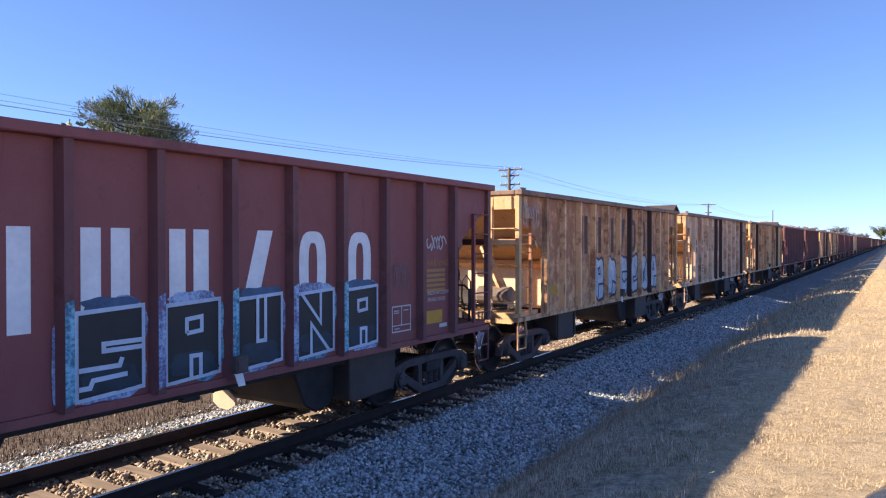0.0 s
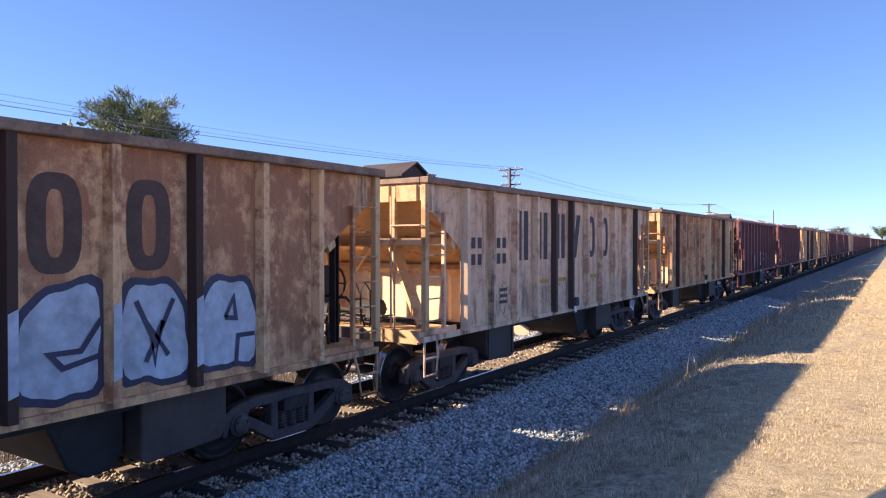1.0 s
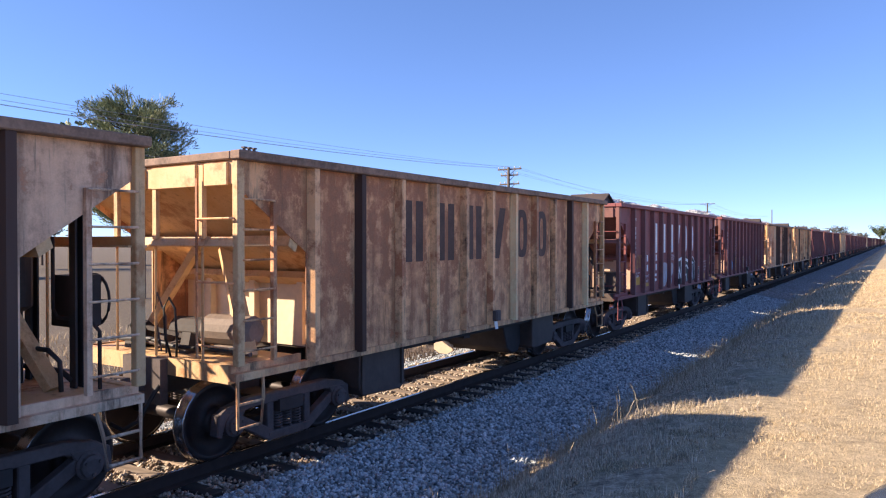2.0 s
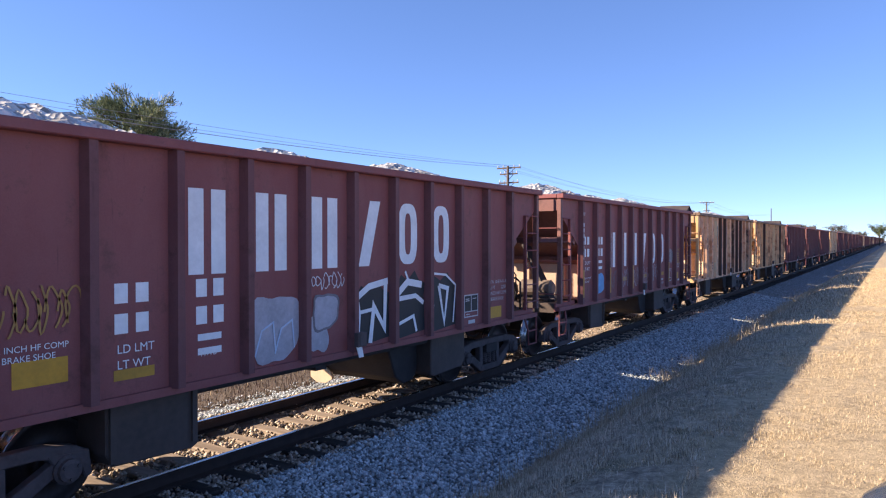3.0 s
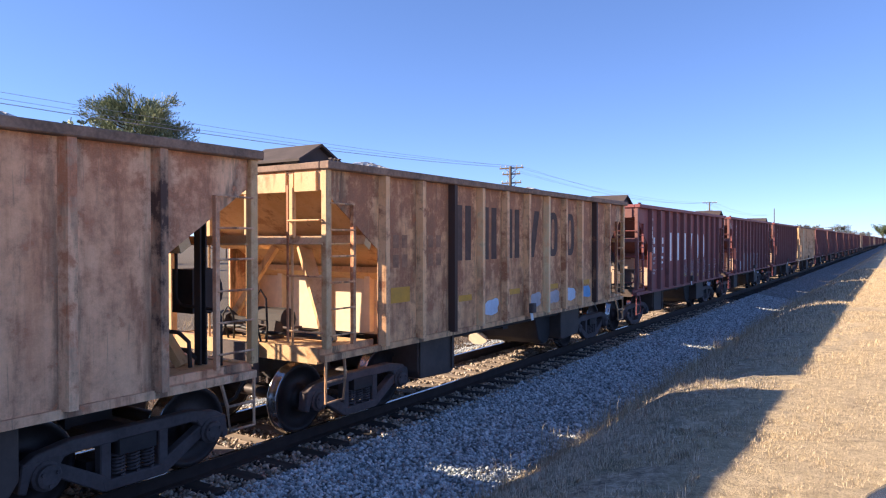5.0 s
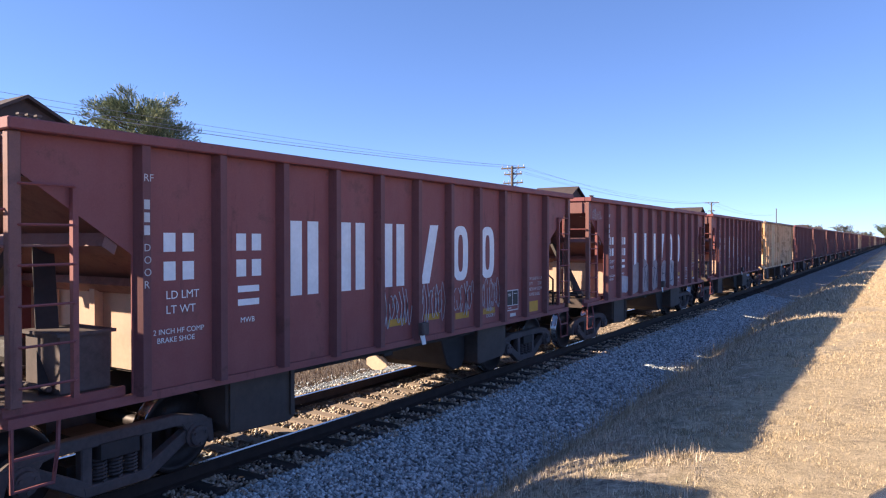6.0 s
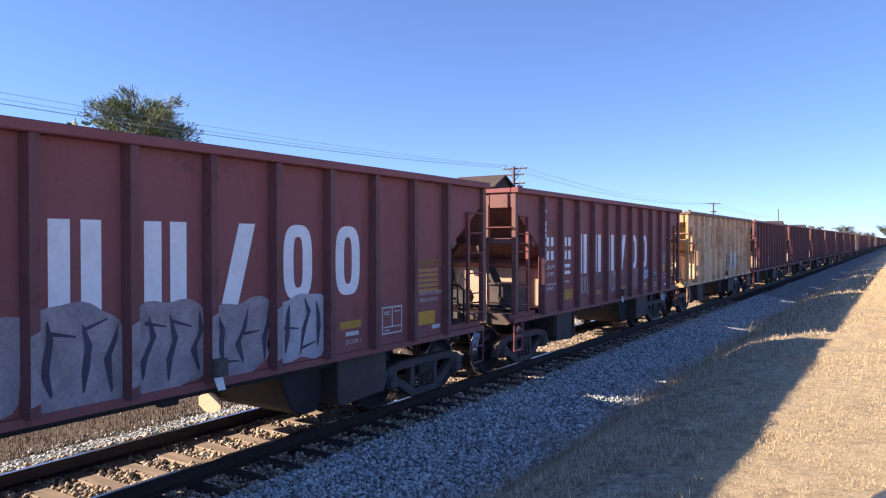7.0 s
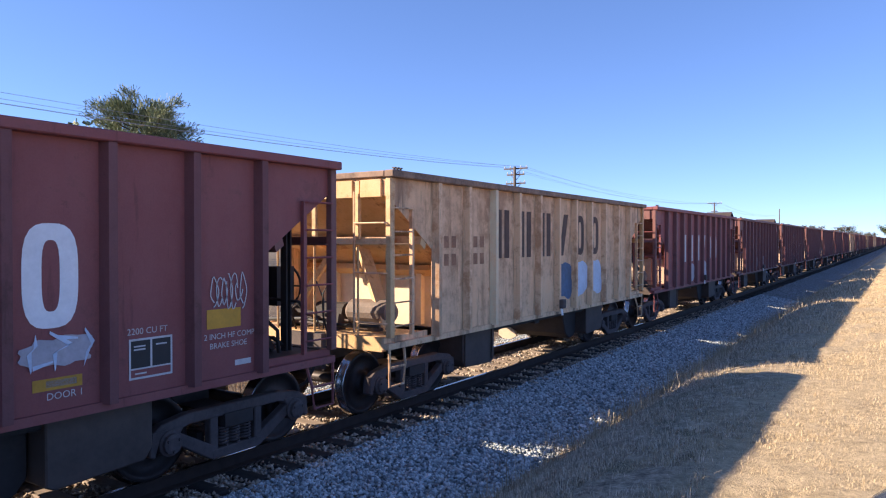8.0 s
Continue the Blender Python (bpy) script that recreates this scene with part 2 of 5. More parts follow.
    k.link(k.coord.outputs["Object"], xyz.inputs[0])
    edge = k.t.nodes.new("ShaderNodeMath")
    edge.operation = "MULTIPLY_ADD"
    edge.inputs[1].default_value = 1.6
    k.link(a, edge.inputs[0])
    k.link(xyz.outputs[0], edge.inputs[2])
    shaded_thatch = k.ramp(b2, [(0.36, (0.09, 0.073, 0.056)), (0.50, (0.38, 0.305, 0.215)), (0.66, (0.80, 0.67, 0.50))])
    c = k.mix(k.band(edge.outputs[0], 7.2, 6.5), c, k.mix(k.band(k.noise(1.9, 5), 0.5, 0.66), shaded_thatch, (0.12, 0.12, 0.065)))
    # bare brown earth and scrub across the track
    c = k.mix(k.band(xyz.outputs[0], -1.0, -1.4), c, k.ramp(b2, [(0.34, (0.022, 0.016, 0.012)), (0.52, (0.065, 0.048, 0.036)), (0.68, (0.20, 0.155, 0.12))]))
    k.color(k.mix(0.2, c, k.ramp(c2, [(0.38, (0.13, 0.10, 0.06)), (0.62, (0.76, 0.60, 0.39))]))).bump(k.mix(0.5, b2, c2), 1.0, 0.06)
    M["ground"] = k.m
    for name, lo, hi in (("straw", (0.36, 0.26, 0.14), (0.86, 0.69, 0.45)), ("dull_straw", (0.13, 0.108, 0.075), (0.86, 0.71, 0.52)), ("scrub", (0.030, 0.021, 0.016), (0.17, 0.12, 0.085)), ("weed", (0.28, 0.21, 0.12), (0.66, 0.56, 0.40))):
        k = Mat(name, 0.85)
        isl = k.t.nodes.new("ShaderNodeNewGeometry").outputs["Random Per Island"]
        k.color(k.ramp(isl, [(0.0, lo), (1.0, hi)]))
        M[name] = k.m
    k = Mat("wooden_tie", 0.88)
    g = k.noise(9, 5, 0.65, (0.12, 1, 1), 50)
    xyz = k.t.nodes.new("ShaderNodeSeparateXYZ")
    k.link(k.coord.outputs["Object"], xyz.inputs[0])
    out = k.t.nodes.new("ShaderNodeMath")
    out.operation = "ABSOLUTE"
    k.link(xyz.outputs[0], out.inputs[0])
    # pale brown between the rails, near black outside them
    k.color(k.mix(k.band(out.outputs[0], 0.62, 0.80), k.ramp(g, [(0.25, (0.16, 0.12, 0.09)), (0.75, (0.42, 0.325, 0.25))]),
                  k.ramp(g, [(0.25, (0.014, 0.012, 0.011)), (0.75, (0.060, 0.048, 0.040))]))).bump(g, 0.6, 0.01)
    M["tie"] = k.m
    M["rail"] = plain("rusty_rail_steel", (0.055, 0.036, 0.030), 0.7, 0.3, 0.35, 6.0)
    M["railhead"] = plain("polished_rail_head", (0.55, 0.53, 0.52), 0.18, 1.0, 0.1, 8.0)
    M["bark"] = plain("bark", (0.085, 0.062, 0.045), 0.9, 0.0, 0.4, 5.0)
    for name, lo, hi in (("needles", (0.085, 0.125, 0.062), (0.33, 0.36, 0.18)), ("far_leaf", (0.075, 0.080, 0.060), (0.165, 0.150, 0.115)), ("green_leaf", (0.040, 0.065, 0.020), (0.120, 0.145, 0.055))):
        k = Mat(name, 0.7)
        isl = k.t.nodes.new("ShaderNodeNewGeometry").outputs["Random Per Island"]
        k.color(k.mix(k.band(k.noise(0.9), 0.35, 0.7), k.ramp(isl, [(0, lo), (1, hi)]), k.ramp(isl, [(0, tuple(v * 0.6 for v in lo)), (1, hi)])))
        M[name] = k.m
    M["pole"] = plain("weathered_pole_wood", (0.115, 0.088, 0.070), 0.9, 0.0, 0.3, 3.0)
    M["insulator"] = plain("grey_insulator", (0.62, 0.63, 0.65), 0.4, 0.0, 0.1, 5.0)
    M["wire"] = plain("wire", (0.36, 0.38, 0.42), 0.6, 0.3, 0.1, 5.0)
    M["asphalt"] = plain("pale_asphalt", (0.22, 0.21, 0.20), 0.9, 0.0, 0.2, 2.0)
    M["siding"] = plain("pale_siding", (0.62, 0.60, 0.57), 0.7, 0.0, 0.1, 2.0)
    M["roof"] = plain("grey_roof", (0.12, 0.115, 0.11), 0.9, 0.0, 0.2, 3.0)
    M["glass"] = plain("dark_window_glass", (0.02, 0.025, 0.03), 0.06, 0.0, 0.1, 3.0, 0.0)
    M["vehicle"] = plain("blue_grey_car_paint", (0.10, 0.125, 0.16), 0.16, 0.5, 0.06, 3.0, 0.0)
    M["litter"] = plain("white_litter", (0.72, 0.74, 0.76), 0.6, 0.0, 0.15, 6.0)
    return M


MATS = build_materials()


# ---- mesh helpers ----
def add_box(bm, x0, x1, y0, y1, z0, z1):
    v = [bm.verts.new((x, y, z)) for x in (x0, x1) for y in (y0, y1) for z in (z0, z1)]
    for f in ((0, 1, 3, 2), (4, 6, 7, 5), (0, 4, 5, 1), (2, 3, 7, 6), (0, 2, 6, 4), (1, 5, 7, 3)):
        bm.faces.new([v[i] for i in f])


def add_beam(bm, p, q, w, d=None):
    """A square bar from p to q, w wide and d deep."""
    p, q = Vector(p), Vector(q)
    d = d or w
    ax = (q - p).normalized()
    side = ax.cross(Vector((0, 0, 1)) if abs(ax.z) < 0.9 else Vector((0, 1, 0))).normalized()
    up = side.cross(ax)
    ring = [[bm.verts.new(o + side * a * w / 2 + up * b * d / 2) for a, b in ((-1, -1), (1, -1), (1, 1), (-1, 1))] for o in (p, q)]
    for i in range(4):
        bm.faces.new((ring[0][i], ring[0][(i + 1) % 4], ring[1][(i + 1) % 4], ring[1][i]))
    bm.faces.new(ring[0][::-1]), bm.faces.new(ring[1])


def add_tube(bm, points, r, n=8, cap=True, radii=None):
    """A round tube along points."""
    pts = [Vector(p) for p in points]
    rings = []
    for i, p in enumerate(pts):
        ax = (pts[min(i + 1, len(pts) - 1)] - pts[max(i - 1, 0)]).normalized()
        side = ax.cross(Vector((0, 0, 1)) if abs(ax.z) < 0.9 else Vector((1, 0, 0))).normalized()
        up = side.cross(ax)
        rr = radii[i] if radii else r
        rings.append([bm.verts.new(p + (side * math.cos(a) + up * math.sin(a)) * rr) for a in (2 * math.pi * j / n for j in range(n))])
    for a, b in zip(rings, rings[1:]):
        for j in range(n):
            bm.faces.new((a[j], a[(j + 1) % n], b[(j + 1) % n], b[j]))
    if cap:
        bm.faces.new(rings[0][::-1]), bm.faces.new(rings[-1])


def add_slab(bm, pts, axis, a, b):
    """A flat outline (two coordinates a corner) made solid from a to b along x ('x') or y ('y')."""
    put = (lambda u, v, w: (w, u, v)) if axis == "x" else (lambda u, v, w: (u, w, v))
    r0 = [bm.verts.new(put(u, v, a)) for u, v in pts]
    r1 = [bm.verts.new(put(u, v, b)) for u, v in pts]
    n = len(pts)
    bm.faces.new(r0), bm.faces.new(r1[::-1])
    for i in range(n):
        bm.faces.new((r0[i], r1[i], r1[(i + 1) % n], r0[(i + 1) % n]))


def add_lathe(bm, profile, n=28):
    """A profile of (x, radius) turned about the x axis."""
    rings = [[bm.verts.new((x, r * math.cos(a), r * math.sin(a))) for a in (2 * math.pi * j / n for j in range(n))] for x, r in profile]
    for a, b in zip(rings, rings[1:]):
        for j in range(n):
            bm.faces.new((a[j], a[(j + 1) % n], b[(j + 1) % n], b[j]))
    bm.faces.new(rings[0][::-1]), bm.faces.new(rings[-1])


MESHES = {}


def mesh_of(key, build, material, bevel=0.0, smooth=False):
    """A mesh made once for a key and shared by all parts that ask for it."""
    if key in MESHES:
        return MESHES[key]
    bm = bmesh.new()
    build(bm)
    bmesh.ops.recalc_face_normals(bm, faces=bm.faces)
    if bevel:
        bmesh.ops.bevel(bm, geom=[e for e in bm.edges if e.calc_face_angle(0) > 0.5], offset=bevel, segments=1, affect="EDGES")
    me = bpy.data.meshes.new(key.split("|")[0])
    bm.to_mesh(me)
    bm.free()
    if smooth:
        me.polygons.foreach_set("use_smooth", [True] * len(me.polygons))
    me.materials.append(MATS[material])
    MESHES[key] = me
    return me


def part(name, key, build, material, parent=None, label="", at=None, bevel=0.0, smooth=False):
    ob = new(name, mesh_of(f"{key}|{material}", build, material, bevel, smooth))
    if parent:
        ob.parent = parent
    if at is not None:
        ob.matrix_basis = at if isinstance(at, Matrix) else Matrix.Translation(at)
    return tagged(ob, label) if label else ob


def from_arrays(name, verts, faces, material):
    me = bpy.data.meshes.new(name)
    me.from_pydata(verts, [], faces)
    me.materials.append(MATS[material])
    return new(name, me)


# ---- the land ----
def near_height(x):
    """The bank's height across the track on the side of the camera."""
    return float(np.interp(x, [-400, -60, -14, -5.5, -3.4, -2.1, -1.7, 2.0, 3.3, 3.55, 4.0, 4.5, 5.0, 5.5, 6.0, 7.5, 12, 60, 900],
                           [0.2, -0.3, -0.4, -0.50, -0.42, -0.25, -0.52, -0.52, -0.50, -0.41, -0.19, 0.21, 0.57, 0.77, 0.86, 0.95, 1.05, 0.8, 0.2]))


def bed_height(x):
    return float(np.interp(abs(x), [0, 1.45, 1.85, 3.5], [-0.20, -0.20, -0.23, -0.50]))


def build_ground():
    xs = np.concatenate([[-1500, -700, -300, -120, -60, -40, -25], np.arange(-16, -4, 1.0), np.arange(-4, 3, 0.35), np.arange(3, 8.2, 0.13), [9, 10.5, 13, 20, 40, 100, 300, 700, 1500]])
    ys = np.concatenate([[-600, -200, -60, -20, -8, -3], np.arange(0, 26, 0.18), np.arange(26, 60, 0.7), np.arange(60, 200, 5), [220, 260, 320, 420, 600, 900, 1400, 2200]])
    verts = []
    for y in ys:
        for x in xs:
            z = near_height(x)
            if 3.2 < x < 12 and -3 < y < 120:
                z += 0.030 * noise.noise(Vector((x * 1.1, y * 0.7, 0))) + 0.034 * noise.noise(Vector((x * 3.6, y * 3.6, 3)))
            elif x < -4:
                z += 0.10 * noise.noise(Vector((x * 0.2, y * 0.2, 5)))
            verts.append((x, y, z))
    n = len(xs)
    faces = [(j * n + i, j * n + i + 1, (j + 1) * n + i + 1, (j + 1) * n + i) for j in range(len(ys) - 1) for i in range(n - 1)]
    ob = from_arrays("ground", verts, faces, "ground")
    ob.data.polygons.foreach_set("use_smooth", [True] * len(ob.data.polygons))
    return tagged(ob, "dry winter grass bank and field beside the railway", "ground", kind="structure")


def build_bed():
    xs = np.concatenate([np.arange(-2.0, -1.4, 0.2), np.arange(-1.4, 1.5, 0.7), np.arange(1.45, 3.45, 0.08)])
    ys = np.concatenate([[-60, -20, -6], np.arange(0, 30, 0.12), np.arange(30, 80, 1.0), [90, 120, 200, 400, 900]])
    rng = np.random.default_rng(5)
    verts = [(x, y, bed_height(x) + (rng.uniform(-0.018, 0.018) if 0 < y < 30 else 0) - (0.03 if abs(x) < 1.45 else 0)) for y in ys for x in xs]
    n = len(xs)
    faces = [(j * n + i, j * n + i + 1, (j + 1) * n + i + 1, (j + 1) * n + i) for j in range(len(ys) - 1) for i in range(n - 1)]
    ob = from_arrays("ballast_bed", verts, faces, "bed")
    return tagged(ob, "grey crushed stone ballast bed under the track", "ballast", kind="structure")


def scatter_stones(name, material, spots, sizes, seed, label):
    """Loose stones, each a dented six-cornered lump."""
    rng = np.random.default_rng(seed)
    base = np.array([(1, 0, 0), (-1, 0, 0), (0, 1, 0), (0, -1, 0), (0, 0, 1), (0, 0, -1)], float)
    tri = [(0, 2, 4), (2, 1, 4), (1, 3, 4), (3, 0, 4), (2, 0, 5), (1, 2, 5), (3, 1, 5), (0, 3, 5)]
    n = len(spots)
    v = base[None] * rng.uniform(0.55, 1.25, (n, 6, 1)) + rng.uniform(-0.3, 0.3, (n, 6, 3))
    v *= sizes[:, None, None] * np.array([1, 1, 0.8])
    ang = rng.uniform(0, 6.283, n)
    c, s = np.cos(ang)[:, None], np.sin(ang)[:, None]
    x, y = v[:, :, 0] * c - v[:, :, 1] * s, v[:, :, 0] * s + v[:, :, 1] * c
    v = np.stack([x, y, v[:, :, 2]], 2) + spots[:, None, :]
    faces = (np.array(tri)[None] + 6 * np.arange(n)[:, None, None]).reshape(-1, 3)
    me = bpy.data.meshes.new(name)
    me.vertices.add(n * 6)
    me.vertices.foreach_set("co", v.reshape(-1))
    me.loops.add(len(faces) * 3)
    me.loops.foreach_set("vertex_index", faces.reshape(-1))
    me.polygons.add(len(faces))
    me.polygons.foreach_set("loop_start", np.arange(len(faces)) * 3)
    me.update(calc_edges=True)
    me.materials.append(MATS[material])
    return tagged(new(name, me), label, "stones", kind="stuff")


def scatter_blades(name, material, spots, lengths, widths, lean, seed, label, category="grass"):
    """Grass blades: each a thin bent strip of three triangles."""
    rng = np.random.default_rng(seed)
    n = len(spots)
    ang, tilt = rng.uniform(0, 6.283, n), rng.uniform(0.1, lean, n)
    out = np.stack([np.cos(ang), np.sin(ang), np.zeros(n)], 1)
    side = np.stack([-np.sin(ang), np.cos(ang), np.zeros(n)], 1) * widths[:, None] / 2
    mid = spots + out * (lengths * 0.5 * np.sin(tilt * 0.6))[:, None] + np.array([0, 0, 1]) * (lengths * 0.5 * np.cos(tilt * 0.6))[:, None]
    tip = mid + out * (lengths * 0.5 * np.sin(tilt * 1.4))[:, None] + np.array([0, 0, 1]) * (lengths * 0.5 * np.cos(tilt * 1.4))[:, None]
    v = np.stack([spots - side, spots + side, mid + side * 0.8, mid - side * 0.8, tip], 1)
    faces = (np.array([(0, 1, 2), (0, 2, 3), (3, 2, 4)])[None] + 5 * np.arange(n)[:, None, None]).reshape(-1, 3)
    me = bpy.data.meshes.new(name)
    me.vertices.add(n * 5)
    me.vertices.foreach_set("co", v.reshape(-1))
    me.loops.add(len(faces) * 3)
    me.loops.foreach_set("vertex_index", faces.reshape(-1))
    me.polygons.add(len(faces))
    me.polygons.foreach_set("loop_start", np.arange(len(faces)) * 3)
    me.update(calc_edges=True)
    me.materials.append(MATS[material])
    return tagged(new(name, me), label, category, kind="stuff")


def build_land():
    build_ground()
    build_bed()
    rng = np.random.default_rng(11)
    # loose ballast on the shoulder and slope, thinning with distance
    n = 66000
    y = 2.5 + 36 * rng.random(n) ** 1.5
    x = rng.uniform(1.42, 3.5, n)
    z = np.array([bed_height(a) for a in x]) + rng.uniform(-0.004, 0.026, n)
    scatter_stones("ballast_stones", "stone", np.stack([x, y, z], 1), rng.uniform(0.017, 0.042, n), 1, "loose grey crushed ballast stones on the track shoulder")
    # the cribs are filled nearly to the tops of the ties
    n = 42000
    y = -2 + 36 * rng.random(n) ** 1.4
    x = rng.uniform(-1.5, 1.6, n)
    off = (y + 5.0) / 0.53
    open_crib = np.abs(off - np.round(off)) * 0.53 > 0.085
    x, y = x[open_crib], y[open_crib]
    n = len(x)
    scatter_stones("track_stones", "stone_rusty", np.stack([x, y, rng.uniform(-0.215, -0.175, n)], 1), rng.uniform(0.020, 0.046, n), 2, "rust-stained ballast stones between the ties")
    n = 7000
    y = -2 + 45 * rng.random(n)
    x = -1.5 - 1.1 * rng.random(n) ** 2.2
    z = np.array([max(bed_height(a), near_height(a)) for a in x]) + 0.006
    scatter_stones("far_ballast_stones", "stone", np.stack([x, y, z], 1), rng.uniform(0.014, 0.032, n), 3, "loose grey ballast stones on the far shoulder")
    # dry grass: a short lawn on the crown of the bank, longer rough grass on its slope
    for name, mat, n, x0, x1, lo, hi, wide, seed, label in (
            ("dry_grass", "straw", 210000, 5.2, 8.3, 0.014, 0.046, 0.0055, 4, "short dry straw-coloured winter lawn on the bank"),
            ("bank_grass", "dull_straw", 200000, 3.25, 6.35, 0.035, 0.11, 0.0075, 5, "rough dead grass on the slope of the bank")):
        y = 1.8 + 46 * rng.random(n) ** 2.1
        x = rng.uniform(x0, x1, n)
        tuft = np.array([noise.noise(Vector((a * 4.5, b * 4.5, 2))) + 0.8 * noise.noise(Vector((a * 1.3, b * 1.0, 4))) for a, b in zip(x, y)])
        keep = tuft + rng.normal(0, 0.25, n) > (-0.55 if x0 > 5 else np.where(x > 5.6, 0.10, -0.45))
        x, y, tuft = x[keep], y[keep], tuft[keep]
        z = np.array([near_height(a) for a in x]) - 0.008
        far = np.clip(y / 11, 0.8, 3.0)
        length = rng.uniform(lo, hi, len(x)) * far ** 0.35 * np.clip(1.0 + 0.5 * tuft, 0.55, 1.5)
        scatter_blades(name, mat, np.stack([x, y, z], 1), length, rng.uniform(0.5, 1.1, len(x)) * wide * far, 1.35 if x0 > 5 else 1.95, seed, label)
    # weeds along the foot of the ballast
    n = 7000
    cl = rng.random((190, 2)) * np.array([1.3, 36]) + np.array([3.05, 4])
    pick = cl[rng.integers(0, 190, n)] + rng.normal(0, 0.10, (n, 2))
    p = np.stack([pick[:, 0], pick[:, 1], [near_height(a) - 0.02 for a in pick[:, 0]]], 1)
    scatter_blades("weeds", "weed", p, rng.uniform(0.08, 0.34, n), rng.uniform(0.004, 0.008, n), 0.9, 6, "tall dead weeds along the ballast foot", "weeds")
    # far verge behind the train
    n = 36000
    p = np.stack([-1.9 - 5.5 * rng.random(n) ** 1.2, 1 + 40 * rng.random(n) ** 1.6, np.zeros(n)], 1)
    p[:, 2] = [near_height(a) - 0.02 for a in p[:, 0]]
    scatter_blades("trackside_scrub", "scrub", p, rng.uniform(0.05, 0.22, n), rng.uniform(0.006, 0.016, n), 1.6, 17, "brown dead scrub beside the far rail", "weeds")
    # dead stalks lying tangled on the slope
    n = 2600
    cl = rng.random((60, 2)) * np.array([1.9, 30]) + np.array([3.2, 3])
    pick = cl[rng.integers(0, 60, n)] + rng.normal(0, 0.22, (n, 2))
    p2 = np.stack([pick[:, 0], pick[:, 1], [near_height(a) + 0.02 for a in pick[:, 0]]], 1)
    scatter_blades("fallen_stalks", "weed", p2, rng.uniform(0.2, 0.6, n), rng.uniform(0.004, 0.009, n), 1.6, 18, "pale dead stalks lying tangled on the bank", "weeds")
    n = 16000
    p = np.stack([rng.uniform(-14, -3.5, n), rng.uniform(2, 60, n), np.zeros(n)], 1)
    p[:, 2] = [near_height(a) - 0.02 for a in p[:, 0]]
    scatter_blades("far_grass", "straw", p, rng.uniform(0.10, 0.38, n), rng.uniform(0.008, 0.02, n), 0.9, 7, "tall dry grass beyond the far side of the track")


def build_track():
    prof = [(-0.075, -0.17), (0.075, -0.17), (0.075, -0.155), (0.015, -0.135), (0.010, -0.045), (0.036, -0.035), (0.036, -0.004), (0.028, 0.0), (-0.028, 0.0), (-0.036, -0.004), (-0.036, -0.035), (-0.010, -0.045), (-0.015, -0.135), (-0.075, -0.155)]
    for x in (0.753, -0.753):
        def rail(bm, x=x):
            add_slab(bm, [(x + u, v) for u, v in prof], "y", -60, 900)
        ob = part("rail", f"rail{x}", rail, "rail")
        tagged(ob, "rusty steel rail with a polished running head", "rail", "rails", "structure")
        part("running_head", f"head{x}", lambda bm, x=x: add_box(bm, x - 0.026, x + 0.026, -60, 900, -0.004, 0.0025), "railhead", ob)


build_land()
build_track()


# ---- hopper cars ----
WHEEL = 0.457
AXLES = (0.31, 2.09)


def b_side_sheet(bm):
    """One side sheet with its cut-away ends."""
    e = LONG
    add_slab(bm, [(0.06, 3.44), (e - 0.06, 3.44), (e - 0.06, 3.14), (e - 1.10, 2.42), (e - 1.10, 1.12), (1.10, 1.12), (1.10, 2.42), (0.06, 3.14)], "x", 1.488, 1.50)


def b_slope_sheet(bm):
    add_slab(bm, [(0.10, 3.24), (1.72, 2.12), (1.72, 2.10), (0.08, 3.20)], "x", -1.487, 1.487)


def b_bulkhead(bm):
    add_box(bm, -1.487, 1.487, 1.70, 1.72, 1.16, 2.10)


def b_floor(bm):
    """The hopper floor between the bulkheads."""
    add_box(bm, -1.487, 1.487, 1.73, LONG - 1.73, 1.13, 1.15)


def b_rim(bm):
    for s in (1, -1):
        x0, x1 = sorted((s * 1.47, s * 1.63))
        add_box(bm, x0, x1, -0.03, LONG + 0.03, 3.43, 3.53)
    add_box(bm, -1.47, 1.47, -0.03, 0.10, 3.435, 3.525)
    add_box(bm, -1.47, 1.47, LONG - 0.10, LONG + 0.03, 3.435, 3.525)


POST_HALF = 0.041


def b_post(bm):
    # a pressed hat section, wider at the sheet
    pts = [(-0.075, 1.501), (-0.042, 1.605), (0.042, 1.605), (0.075, 1.501)]
    r0 = [bm.verts.new((x, y, 1.10)) for y, x in pts]
    r1 = [bm.verts.new((x, y, 3.428)) for y, x in pts]
    bm.faces.new(r0), bm.faces.new(r1)
    for i in range(4):
        bm.faces.new((r0[i], r1[i], r1[(i + 1) % 4], r0[(i + 1) % 4]))


def b_sill(bm):
    add_box(bm, 1.44, 1.53, 0.0, LONG, 1.035, 1.118)
    add_box(bm, 1.40, 1.44, 0.0, 1.07, 1.03, 1.20)
    add_box(bm, 1.40, 1.44, LONG - 1.07, LONG, 1.03, 1.20)


def b_end_sill(bm):
    add_box(bm, -1.40, 1.40, 0.0, 0.10, 1.0, 1.20)
    add_box(bm, -1.40, 1.40, 0.75, 0.86, 1.06, 1.18)
    for x in (-1.06, -0.36, 0.36, 1.06):
        add_box(bm, x - 0.335, x + 0.335, 0.10, 1.05, 1.165, 1.185)


def b_end_plate(bm):
    # the band under the rim, with two pressed panels
    add_box(bm, -1.47, 1.47, 0.02, 0.05, 3.17, 3.434)
    for x0, x1 in ((-1.38, -0.98), (-0.82, -0.06), (0.08, 0.88), (1.02, 1.40)):
        add_box(bm, x0, x1, -0.012, 0.02, 3.16, 3.41)


